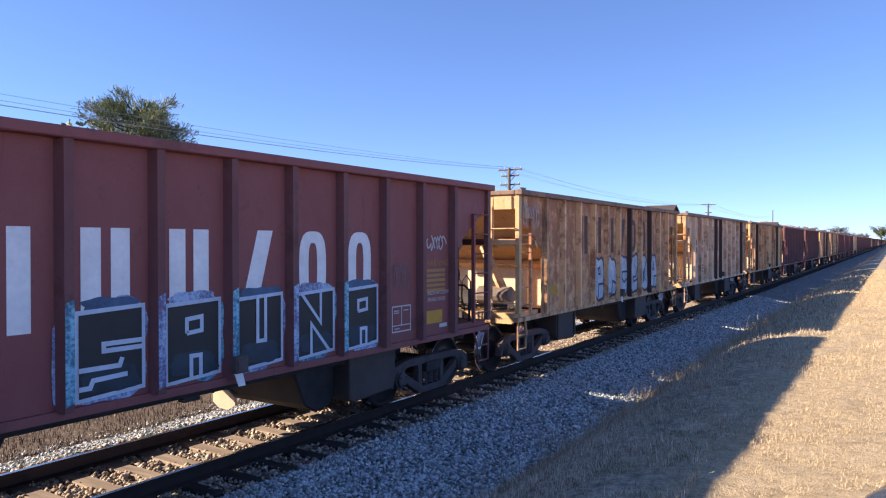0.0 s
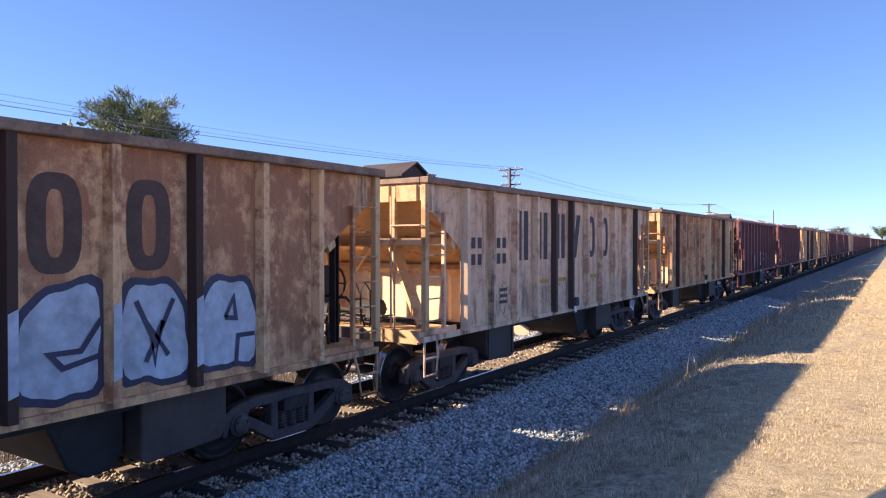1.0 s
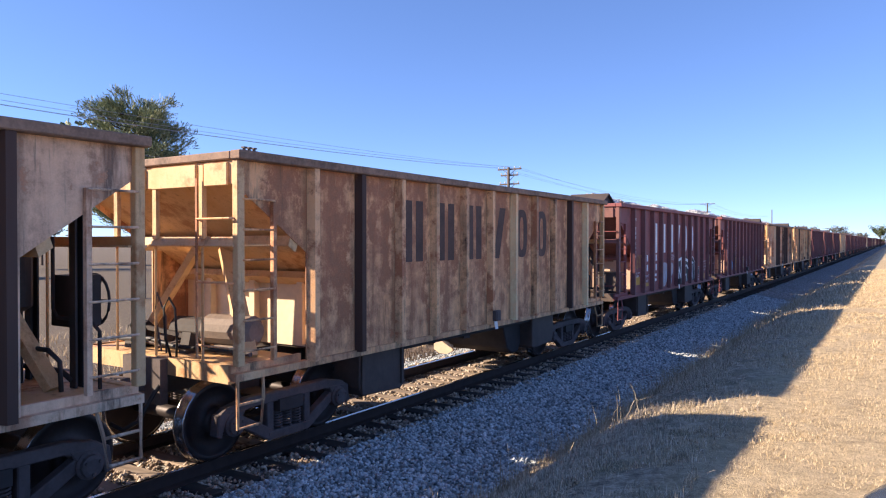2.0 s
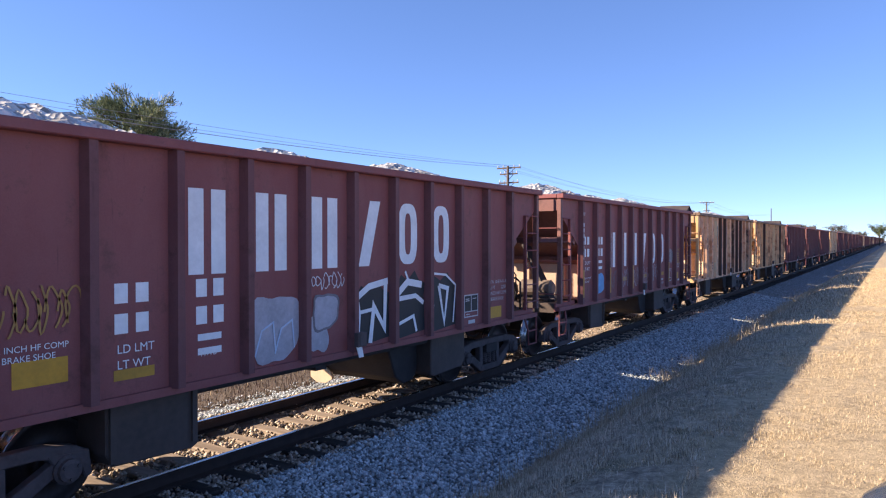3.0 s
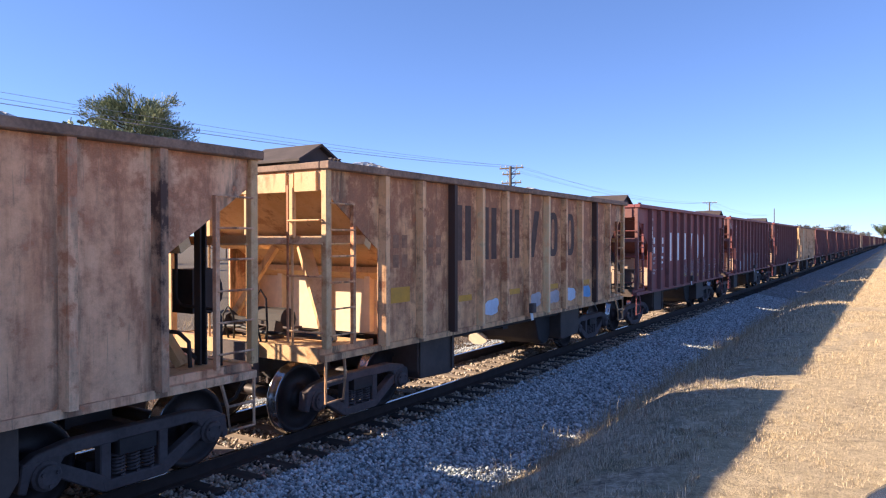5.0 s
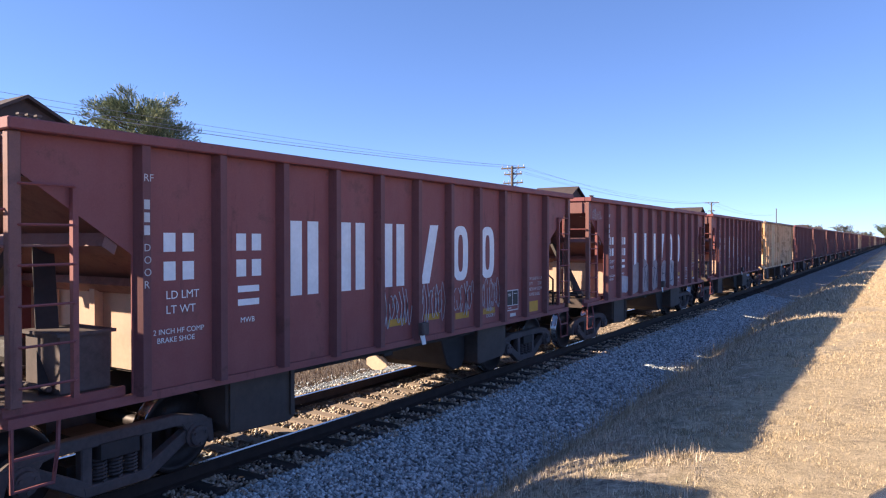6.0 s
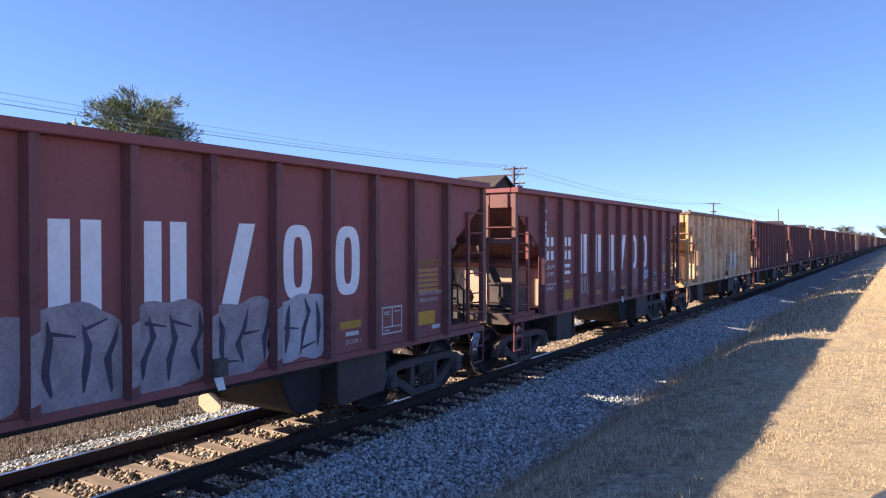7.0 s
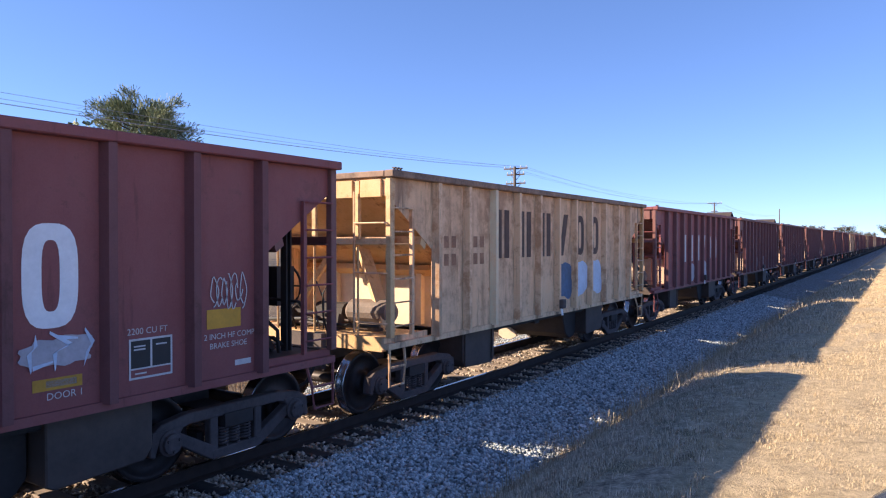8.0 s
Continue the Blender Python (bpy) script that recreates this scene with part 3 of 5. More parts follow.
def b_crossbar(bm):
    add_box(bm, -1.50, 1.50, 0.0, 0.14, 2.50, 2.515)
    add_slab(bm, [(0.0, 2.515), (0.012, 2.515), (0.05, 2.60), (0.038, 2.60)], "x", -1.50, 1.50)
    add_tube(bm, [(-1.52, -0.03, 2.505), (1.52, -0.03, 2.505)], 0.014, 6)
    add_box(bm, 1.40, 1.50, 0.14, 0.60, 2.50, 2.515)


def b_slope_stiffener(bm):
    add_slab(bm, [(0.86, 2.62), (0.98, 2.54), (0.94, 2.42), (0.82, 2.50)], "x", -1.485, 1.485)
    add_slab(bm, [(1.54, 2.16), (1.70, 2.05), (1.66, 1.98), (1.50, 2.08)], "x", -1.485, 1.485)


def b_corner_post(bm):
    add_box(bm, 1.47, 1.56, 0.0, 0.10, 1.20, 3.43)


def b_mid_post(bm):
    add_box(bm, -0.035, 0.035, 0.0, 0.05, 2.575, 3.40)
    add_tube(bm, [(0, 0.02, 1.20), (0, 0.02, 2.51)], 0.017, 6)


def b_bulkhead_rib(bm):
    add_box(bm, -0.05, 0.05, 1.60, 1.70, 1.20, 2.05)


def b_ladder(bm):
    """The stile of the side ladder."""
    add_box(bm, 1.50, 1.555, 0.52, 0.57, 1.20, 3.02)


def b_rung(bm):
    add_tube(bm, [(1.54, 0.06, 0), (1.575, 0.09, 0), (1.575, 0.52, 0), (1.54, 0.555, 0)], 0.012, 5)


def b_end_ladder(bm):
    add_box(bm, 0.925, 0.955, -0.05, -0.035, 1.25, 3.25)


def b_end_rung(bm):
    add_tube(bm, [(0.92, 0.0, 0), (0.94, -0.045, 0), (1.48, -0.045, 0), (1.50, 0.0, 0)], 0.012, 5)


def add_ladders(car, paint, s):
    side = part("ladder", "ladder", b_ladder, paint, car, at=s)
    end = part("end_ladder", "end_ladder", b_end_ladder, paint, car, at=s)
    for i in range(6):
        part("rung", "rung", b_rung, paint, side, at=(0, 0, 1.36 + 0.33 * i))
        if i in (0, 2, 4):
            part("rung", "end_rung", b_end_rung, paint, end, at=(0, 0, 1.40 + 0.35 * i))


def b_stirrup(bm):
    add_tube(bm, [(1.515, 0.03, 1.05), (1.515, 0.03, 0.52), (1.515, 0.36, 0.52), (1.515, 0.40, 0.80), (1.46, 0.44, 1.05)], 0.020, 6)
    add_tube(bm, [(1.515, 0.03, 0.78), (1.515, 0.385, 0.78)], 0.016, 6)


def b_centre_sill(bm):
    add_box(bm, -0.22, 0.22, -0.02, LONG + 0.02, 0.76, 1.12)
    add_box(bm, -0.30, 0.30, 0.6, LONG - 0.6, 0.74, 0.76)


def b_coupler(bm):
    add_box(bm, -0.07, 0.07, -0.36, 0.0, 0.80, 0.93)
    # added block, no known part: keeps sun stripes off the ballast
    add_box(bm, -0.36, 0.36, -0.10, 0.0, 0.66, 1.19)
    add_box(bm, -0.15, 0.15, -0.46, -0.34, 0.72, 1.0)
    add_box(bm, 0.01, 0.14, -0.56, -0.46, 0.74, 0.98)
    add_box(bm, -0.13, -0.05, -0.53, -0.46, 0.76, 0.96)


def b_hose(bm):
    add_tube(bm, [(0.32, 0.0, 0.95), (0.34, -0.16, 0.82), (0.30, -0.34, 0.52), (0.22, -0.48, 0.44), (0.12, -0.57, 0.52)], 0.028, 7)


def b_chute(bm):
    """A discharge chute: a closed box with a sloping foot."""
    add_slab(bm, [(2.38, 1.03), (3.42, 1.03), (3.42, 0.40), (3.34, 0.36), (2.46, 0.40), (2.38, 0.52)], "x", -1.27, 1.27)


def b_chute_rib(bm):
    add_box(bm, 1.272, 1.30, -0.03, 0.03, 0.44, 1.03)


def b_lamp_box(bm):
    add_box(bm, 1.612, 1.69, 5.57, 5.74, 1.17, 1.35)
    add_box(bm, 1.69, 1.70, 5.59, 5.72, 1.19, 1.33)


def b_lamp_tag(bm):
    add_slab(bm, [(5.60, 1.17), (5.71, 1.17), (5.75, 1.02), (5.66, 1.02)], "x", 1.62, 1.63)


def b_end_mark(bm):
    add_box(bm, 0.16, 0.46, -0.018, -0.013, 3.25, 3.35)
    add_box(bm, 0.52, 0.82, -0.018, -0.013, 3.25, 3.35)


def b_throat(bm):
    add_slab(bm, [(3.444, 1.03), (4.36, 1.03), (4.20, 0.84), (4.02, 0.42), (3.82, 0.30), (3.56, 0.32), (3.444, 0.46)], "x", -1.02, 1.02)


def b_short_throat(bm):
    add_slab(bm, [(3.444, 1.03), (3.72, 1.03), (3.60, 0.80), (3.50, 0.50), (3.444, 0.46)], "x", -1.02, 1.02)


def b_door_rod(bm):
    add_tube(bm, [(1.18, 3.4, 0.93), (1.18, 7.9, 0.93)], 0.03, 7)
    add_box(bm, 1.10, 1.20, 5.3, 5.5, 0.86, 1.03)


def b_cover(bm):
    a = [(0.25 * math.cos(t), 0.125 * math.sin(t) * 1.15) for t in (math.pi / 8 + math.pi / 4 * i for i in range(8))]
    add_slab(bm, [(-0.45 + u, 0.34 + v) for u, v in a], "y", 7.20, 7.23)
    add_beam(bm, (-0.45, 7.22, 0.36), (-0.45, 8.1, 0.80), 0.06)


def b_hood(bm):
    """A small gabled hood over the front rim, with a dark open gable."""
    for y0, z0, y1, z1 in ((-0.06, 3.58, 0.36, 3.81), (0.36, 3.81, 0.80, 3.58)):
        add_slab(bm, [(y0, z0), (y1, z1), (y1, z1 - 0.03), (y0, z0 - 0.03)], "x", 0.10, 1.16)
    for x in (0.16, 1.06):
        add_slab(bm, [(0.02, 3.53), (0.72, 3.53), (0.72, 3.575), (0.36, 3.775), (0.02, 3.575)], "x", x, x + 0.03)


def b_cleats(bm):
    add_box(bm, 1.53, 1.57, 0.06, 0.28, 3.528, 3.54)
    for y in (0.10, 0.17, 0.24):
        add_tube(bm, [(1.55, y, 3.53), (1.55, y, 3.565)], 0.018, 6)
        add_box(bm, 1.525, 1.575, y - 0.022, y + 0.022, 3.56, 3.575)


def b_tank(bm):
    add_tube(bm, [(0.30, 0.62, 1.47), (0.36, 0.62, 1.47), (1.02, 0.70, 1.47), (1.08, 0.70, 1.47)], 0.17, 14, True, [0.12, 0.19, 0.19, 0.12])
    add_box(bm, 0.5, 0.9, 0.55, 0.75, 1.19, 1.30)


def b_control_box(bm):
    add_box(bm, 0.70, 1.28, 0.55, 1.02, 1.19, 1.70)
    add_box(bm, 0.66, 1.32, 0.51, 1.06, 1.70, 1.73)


def b_gear(bm):
    """Brake rods and levers lying on the end platform."""
    add_tube(bm, [(-1.2, 0.42, 1.26), (1.2, 0.50, 1.24)], 0.028, 6)
    add_tube(bm, [(-0.9, 0.62, 1.34), (0.2, 0.70, 1.30), (0.26, 0.90, 1.30)], 0.02, 6)
    add_beam(bm, (-0.3, 0.3, 1.22), (0.1, 0.95, 1.40), 0.07, 0.03)
    add_tube(bm, [(0.18, 0.05, 1.25), (0.10, 0.02, 1.70), (0.20, -0.02, 1.95), (0.30, 0.02, 1.68), (0.27, 0.05, 1.24)], 0.012, 6)
    add_box(bm, -0.65, -0.40, 0.5, 0.8, 1.19, 1.36)


def b_brake_wheel(bm):
    pts = [(0.62 + 0.26 * math.cos(a), LONG + 0.06, 1.96 + 0.26 * math.sin(a)) for a in (2 * math.pi * i / 18 for i in range(19))]
    add_tube(bm, pts, 0.016, 6, False)
    for i in range(3):
        a = math.pi * i / 3
        add_tube(bm, [(0.62 - 0.26 * math.cos(a), LONG + 0.06, 1.96 - 0.26 * math.sin(a)), (0.62 + 0.26 * math.cos(a), LONG + 0.06, 1.96 + 0.26 * math.sin(a))], 0.011, 5)
    add_box(bm, 0.44, 0.80, LONG - 0.28, LONG + 0.02, 1.72, 2.22)


def b_reservoir(bm):
    add_tube(bm, [(0.35, LONG - 0.62, 1.88), (0.35, LONG - 0.62, 1.93), (0.35, LONG - 0.62, 2.42), (0.35, LONG - 0.62, 2.47)], 0.2, 14, True, [0.12, 0.19, 0.19, 0.10])
    add_box(bm, 0.28, 0.42, LONG - 0.70, LONG - 0.54, 1.19, 1.88)
    add_box(bm, -0.75, 0.30, LONG - 0.85, LONG - 0.5, 1.19, 1.60)


def b_rear_column(bm):
    """An upright channel of the brake stand."""
    for y in (0.0, 0.07):
        add_box(bm, -0.05, 0.05, LONG - 0.42 + y, LONG - 0.40 + y, 1.19, 2.95)
    add_box(bm, -0.05, -0.03, LONG - 0.40, LONG - 0.35, 1.19, 2.95)


def b_valve(bm):
    """A control valve: a stack of flanged castings with pipe stubs."""
    add_lathe_z = [(0.10, 1.22), (0.10, 1.34), (0.15, 1.36), (0.15, 1.44), (0.09, 1.47), (0.09, 1.60), (0.14, 1.62), (0.14, 1.70), (0.06, 1.74)]
    add_tube(bm, [(-0.05, LONG - 0.75, z) for _, z in add_lathe_z], 0.1, 12, True, [r for r, _ in add_lathe_z])
    add_box(bm, -0.22, 0.14, LONG - 0.90, LONG - 0.60, 1.46, 1.58)
    add_tube(bm, [(0.10, LONG - 0.75, 1.52), (0.42, LONG - 0.72, 1.50), (0.48, LONG - 0.70, 1.40), (0.48, LONG - 0.66, 1.19)], 0.022, 6)
    add_tube(bm, [(-0.20, LONG - 0.75, 1.52), (-0.62, LONG - 0.78, 1.62), (-0.70, LONG - 0.78, 2.30)], 0.022, 6)


def b_pipe_run(bm):
    """Bent air pipes behind the brake stand."""
    add_tube(bm, [(1.30, LONG - 0.30, 1.19), (1.30, LONG - 0.30, 1.72), (1.22, LONG - 0.32, 1.80), (0.70, LONG - 0.36, 1.82), (0.62, LONG - 0.36, 1.90), (0.62, LONG - 0.36, 2.60)], 0.02, 6)
    add_tube(bm, [(1.12, LONG - 0.56, 1.19), (1.10, LONG - 0.56, 1.46), (0.98, LONG - 0.60, 1.56), (0.40, LONG - 0.62, 1.56), (0.36, LONG - 0.62, 1.86)], 0.024, 6)
    add_tube(bm, [(-1.2, LONG - 0.5, 1.30), (0.9, LONG - 0.44, 1.34), (1.05, LONG - 0.42, 1.26)], 0.026, 6)


def b_low_cylinder(bm):
    """The brake cylinder lying across the rear platform."""
    y = LONG - 1.05
    add_tube(bm, [(0.10, y, 1.42), (0.14, y, 1.42), (0.74, y, 1.42), (0.78, y, 1.42), (0.79, y, 1.42), (0.92, y, 1.42)], 0.2, 14, True, [0.15, 0.20, 0.20, 0.23, 0.08, 0.06])
    add_box(bm, 0.2, 0.7, y - 0.15, y + 0.15, 1.17, 1.26)


def b_front_hose(bm):
    """Looped hoses and cut-out cocks at the front end."""
    for x, r in ((0.34, 0.26), (-0.30, 0.02)):
        add_tube(bm, [(x, 0.06, 1.19), (x - 0.05, 0.02, 1.44), (x - 0.02, -0.02, 1.52 + r), (x + 0.08, -0.02, 1.64 + r), (x + 0.16, 0.0, 1.52 + r), (x + 0.14, 0.04, 1.40), (x + 0.10, 0.06, 1.20)], 0.015, 6)
    add_tube(bm, [(-1.1, 0.18, 1.30), (-0.2, 0.16, 1.36), (0.3, 0.16, 1.30), (1.2, 0.2, 1.32)], 0.03, 7)


def b_front_castings(bm):
    """Lever housings and a small reservoir on the front platform."""
    add_tube(bm, [(-0.55, 0.80, 1.40), (-0.50, 0.80, 1.40), (0.06, 0.84, 1.40), (0.11, 0.84, 1.40)], 0.16, 12, True, [0.10, 0.17, 0.17, 0.10])
    add_box(bm, -0.42, -0.02, 0.72, 0.92, 1.18, 1.28)
    add_slab(bm, [(0.30, 1.18), (0.62, 1.18), (0.62, 1.42), (0.50, 1.52), (0.36, 1.46)], "x", -0.95, -0.72)
    add_slab(bm, [(0.34, 1.18), (0.56, 1.18), (0.52, 1.40), (0.40, 1.44)], "x", 0.10, 0.26)
    add_beam(bm, (-0.84, 0.45, 1.45), (0.18, 0.45, 1.38), 0.05, 0.05)


def b_side_frame(bm):
    """A cast truck side frame: arched top chord, sagging bottom chord, columns and pedestals."""
    c = sum(AXLES) / 2
    x0, x1 = 1.00, 1.13
    top = [(c - 1.10, 0.58), (c - 0.98, 0.66), (c - 0.66, 0.72), (c + 0.66, 0.72), (c + 0.98, 0.66), (c + 1.10, 0.58), (c + 1.06, 0.50), (c + 0.64, 0.60), (c - 0.64, 0.60), (c - 1.06, 0.50)]
    add_slab(bm, top, "x", x0, x1)
    add_slab(bm, [(c - 0.36, 0.25), (c - 0.34, 0.14), (c + 0.34, 0.14), (c + 0.36, 0.25)], "x", x0, x1)
    for s in (1, -1):
        add_slab(bm, [(c + s * 0.34, 0.14), (c + s * 0.94, 0.50), (c + s * 0.84, 0.58), (c + s * 0.26, 0.26)][::s], "x", x0 + 0.004, x1 - 0.004)
        add_slab(bm, [(c + s * 0.26, 0.22), (c + s * 0.37, 0.22), (c + s * 0.37, 0.62), (c + s * 0.26, 0.62)][::s], "x", x0 + 0.01, x1 - 0.01)
        add_slab(bm, [(c + s * 0.70, 0.62), (c + s * 1.10, 0.60), (c + s * 1.13, 0.36), (c + s * 1.06, 0.33), (c + s * 1.02, 0.46), (c + s * 0.78, 0.50)][::s], "x", x0 - 0.004, x1 + 0.008)


def b_bearing(bm):
    add_lathe(bm, [(1.0, 0.13), (1.15, 0.135), (1.165, 0.11), (1.20, 0.105), (1.21, 0.07)], 14)
    for i in range(3):
        a = 2.094 * i + 0.5
        add_tube(bm, [(1.19, 0.075 * math.cos(a), 0.075 * math.sin(a)), (1.225, 0.075 * math.cos(a), 0.075 * math.sin(a))], 0.018, 6)


def b_spring(bm):
    """One coil spring."""
    n = 48
    add_tube(bm, [(1.06 + 0.062 * math.cos(a), sum(AXLES) / 2 + 0.062 * math.sin(a), 0.255 + 0.0345 * a / 6.283) for a in (6.283 * 6 * i / n for i in range(n + 1))], 0.013, 4)


def b_bolster(bm):
    c = sum(AXLES) / 2
    add_box(bm, -1.16, 1.16, c - 0.20, c + 0.20, 0.47, 0.62)
    add_box(bm, -0.30, 0.30, c - 0.26, c + 0.26, 0.60, 0.74)
    for y in (AXLES[0] + 0.52, AXLES[1] - 0.52):
        add_beam(bm, (-0.95, y, 0.36), (0.95, y, 0.36), 0.09, 0.12)


def b_wheelset(bm):
    """One axle with its two wheels, turned about x."""
    add_lathe(bm, [(-1.05, 0.08), (1.05, 0.08)], 12)
    for s in (1, -1):
        prof = [(0.675, 0.20), (0.675, 0.44), (0.68, 0.482), (0.705, 0.486), (0.72, 0.462), (0.80, 0.455), (0.812, 0.445), (0.812, 0.395), (0.775, 0.385), (0.755, 0.20), (0.80, 0.16), (0.86, 0.155), (0.86, 0.09)]
        add_lathe(bm, [(s * x, r) for x, r in prof], 30)


def b_load(high, seed):
    """Heaped crushed stone: three cones run into one another, with a lumpy skin."""
    rng = random.Random(seed)
    tops = [(2.4 + rng.uniform(-0.3, 0.3), high * rng.uniform(0.8, 1.0)), (5.5 + rng.uniform(-0.4, 0.4), high * rng.uniform(0.75, 1.0)), (8.6 + rng.uniform(-0.4, 0.3), high * rng.uniform(0.8, 1.0))]

    def build(bm):
        nx, ny = 30, 112
        grid = []
        for j in range(ny + 1):
            row = []
            for i in range(nx + 1):
                x, y = -1.475 + 2.95 * i / nx, 0.22 + (LONG - 0.44) * j / ny
                z = 3.05 + 0.30 * (1 - abs(x) / 1.5)
                for ty, th in tops:
                    z = max(z, 3.32 + th - 0.36 * math.hypot(x * 0.85, (y - ty) * 0.62))
                z = min(z, 3.28 + (1.475 - abs(x)) * 0.75)
                edge = 0 < i < nx and 0 < j < ny
                if edge:
                    z += rng.uniform(-0.035, 0.045)
                row.append(bm.verts.new((x + rng.uniform(-0.03, 0.03) * edge, y + rng.uniform(-0.03, 0.03) * edge, z)))
            grid.append(row)
        for a, b in zip(grid, grid[1:]):
            for i in range(nx):
                bm.faces.new((a[i], a[i + 1], b[i + 1], b[i]))
    return build


SIDE = 1.504


def flat(bm, pts, lift=0.0):
    """A painted outline on the side sheet, from (y, z) corners."""
    bm.faces.new([bm.verts.new((SIDE + lift, y, z)) for y, z in pts])


def b_block_bars(w, h):
    """Two plain upright bars."""
    def build(bm):
        flat(bm, [(-w / 2, 0), (-w * 0.10, 0), (-w * 0.10, h), (-w / 2, h)])
        flat(bm, [(w * 0.10, 0), (w / 2, 0), (w / 2, h), (w * 0.10, h)])
    return build


def b_block_slant(w, h):
    """One plain slanted bar."""
    return lambda bm: flat(bm, [(-w * 0.5, 0), (-w * 0.02, 0), (w * 0.5, h), (w * 0.02, h)])


def b_block_ring(w, h):
    """A plain ring with rounded corners."""
    def build(bm):
        rings = []
        for a, b in ((w / 2, h / 2), (w * 0.16, h / 2 - w * 0.30)):
            pts = []
            for i in range(32):
                t = 2 * math.pi * (i + 0.5) / 32
                c, q = math.cos(t), math.sin(t)
                k = (abs(c) ** 3.2 + abs(q) ** 3.2) ** (-1 / 3.2)
                pts.append(bm.verts.new((SIDE, a * c * k, h / 2 + max(-b, min(b, (h / w) * a * q * k if a == w / 2 else b * q * k)))))
            rings.append(pts)
        for i in range(32):
            bm.faces.new((rings[0][i], rings[0][(i + 1) % 32], rings[1][(i + 1) % 32], rings[1][i]))
    return build


def b_rect(w, h):
    return lambda bm: flat(bm, [(0, 0), (w, 0), (w, h), (0, h)])


def b_frame_plate(bm):
    """The white outlined data panel."""
    w, h, t = 0.46, 0.38, 0.020
    for y0, y1, z0, z1 in ((0, w, 0, t), (0, w, h - t, h), (0, t, t, h - t), (w - t, w, t, h - t), (w * 0.48, w * 0.48 + t, 0.10, h - t), (t, w - t, 0.09, 0.105)):
        flat(bm, [(y0, z0), (y1, z0), (y1, z1), (y0, z1)], 0.002)
    for y0, z0 in ((0.05, 0.30), (0.05, 0.27), (0.28, 0.30), (0.06, 0.045)):
        flat(bm, [(y0, z0), (y0 + 0.12, z0), (y0 + 0.12, z0 + 0.014), (y0, z0 + 0.014)], 0.002)


def b_blob(w, h, seed, grow=0.0, lift=0.002, spike=0.0):
    """A sprayed rounded or spiky patch with an uneven outline."""
    rng = random.Random(seed)
    ph = [rng.uniform(0, 6.28) for _ in range(4)]

    def build(bm):
        pts = []
        for i in range(36):
            a = 2 * math.pi * i / 36
            k = 1 + 0.07 * math.sin(2 * a + ph[0]) + 0.06 * math.sin(3 * a + ph[1]) + 0.04 * math.sin(7 * a + ph[2]) + spike * math.sin(9 * a + ph[3])
            c, s = math.cos(a), math.sin(a)
            q = (abs(c) ** 4 + abs(s) ** 4) ** -0.25
            pts.append((c * q * k * (w / 2 + grow), s * q * k * (h / 2 + grow)))
        flat(bm, pts, lift)
    return build


def b_scrawl(w, h, seed, t=0.022, strokes=5, lift=0.005):
    """A quick sprayed scrawl: loops of ribbon."""
    rng = random.Random(seed)

    def build(bm):
        for k in range(strokes):
            cx = (k + 0.5) / strokes * w
            n = 14
            a0, turns = rng.uniform(0, 6), rng.uniform(0.5, 1.15)
            rx, rz = w / strokes * rng.uniform(0.35, 0.85), h * rng.uniform(0.25, 0.5)
            pts = []
            for i in range(n):
                a = a0 + turns * 6.283 * i / (n - 1)
                pts.append((cx + rx * math.cos(a) + 0.1 * w / strokes * math.sin(2.3 * a), h / 2 + rz * math.sin(a) * (1 + 0.3 * math.sin(a * 1.7))))
            vs = []
            for i, (y, z) in enumerate(pts):
                dy, dz = pts[min(i + 1, n - 1)][0] - pts[max(i - 1, 0)][0], pts[min(i + 1, n - 1)][1] - pts[max(i - 1, 0)][1]
                m = math.hypot(dy, dz) or 1
                vs.append([bm.verts.new((SIDE + lift, y + q * -dz / m * t / 2, z + q * dy / m * t / 2)) for q in (-1, 1)])
            for a, b in zip(vs, vs[1:]):
                bm.faces.new((a[0], b[0], b[1], a[1]))
    return build


def b_wild(w, h, seed, t=0.05, lift=0.009):
    """Angular, sharp-ended strokes of a sprayed letter."""
    rng = random.Random(seed)

    def build(bm):
        for k in range(3):
            y = w * (0.12 + 0.38 * k)
            pts = [(y + rng.uniform(-0.04, 0.04), h * rng.uniform(0.0, 0.12)), (y + rng.uniform(-0.09, 0.05), h * rng.uniform(0.3, 0.5)),
                   (y + rng.uniform(-0.02, 0.12), h * rng.uniform(0.55, 0.75)), (y + rng.uniform(-0.14, 0.10), h * rng.uniform(0.86, 1.0))]
            wide = (0.25, 1.0, 0.85, 0.15)
            vs = [[bm.verts.new((SIDE + lift, a + q * t / 2 * m, b + q * 0.012)) for q in (-1, 1)] for (a, b), m in zip(pts, wide)]
            for a, b in zip(vs, vs[1:]):
                bm.faces.new((a[0], a[1], b[1], b[0]))
            if k < 2:
                z = h * rng.choice((0.12, 0.5, 0.82))
                a, b = (y, z), (y + 0.30 * w, z + h * rng.uniform(-0.12, 0.12))
                bm.faces.new([bm.verts.new((SIDE + lift + 0.002, p[0], p[1] + d)) for p, d in ((a, -0.02), (b, -0.008), (b, 0.008), (a, 0.02))])
    return build


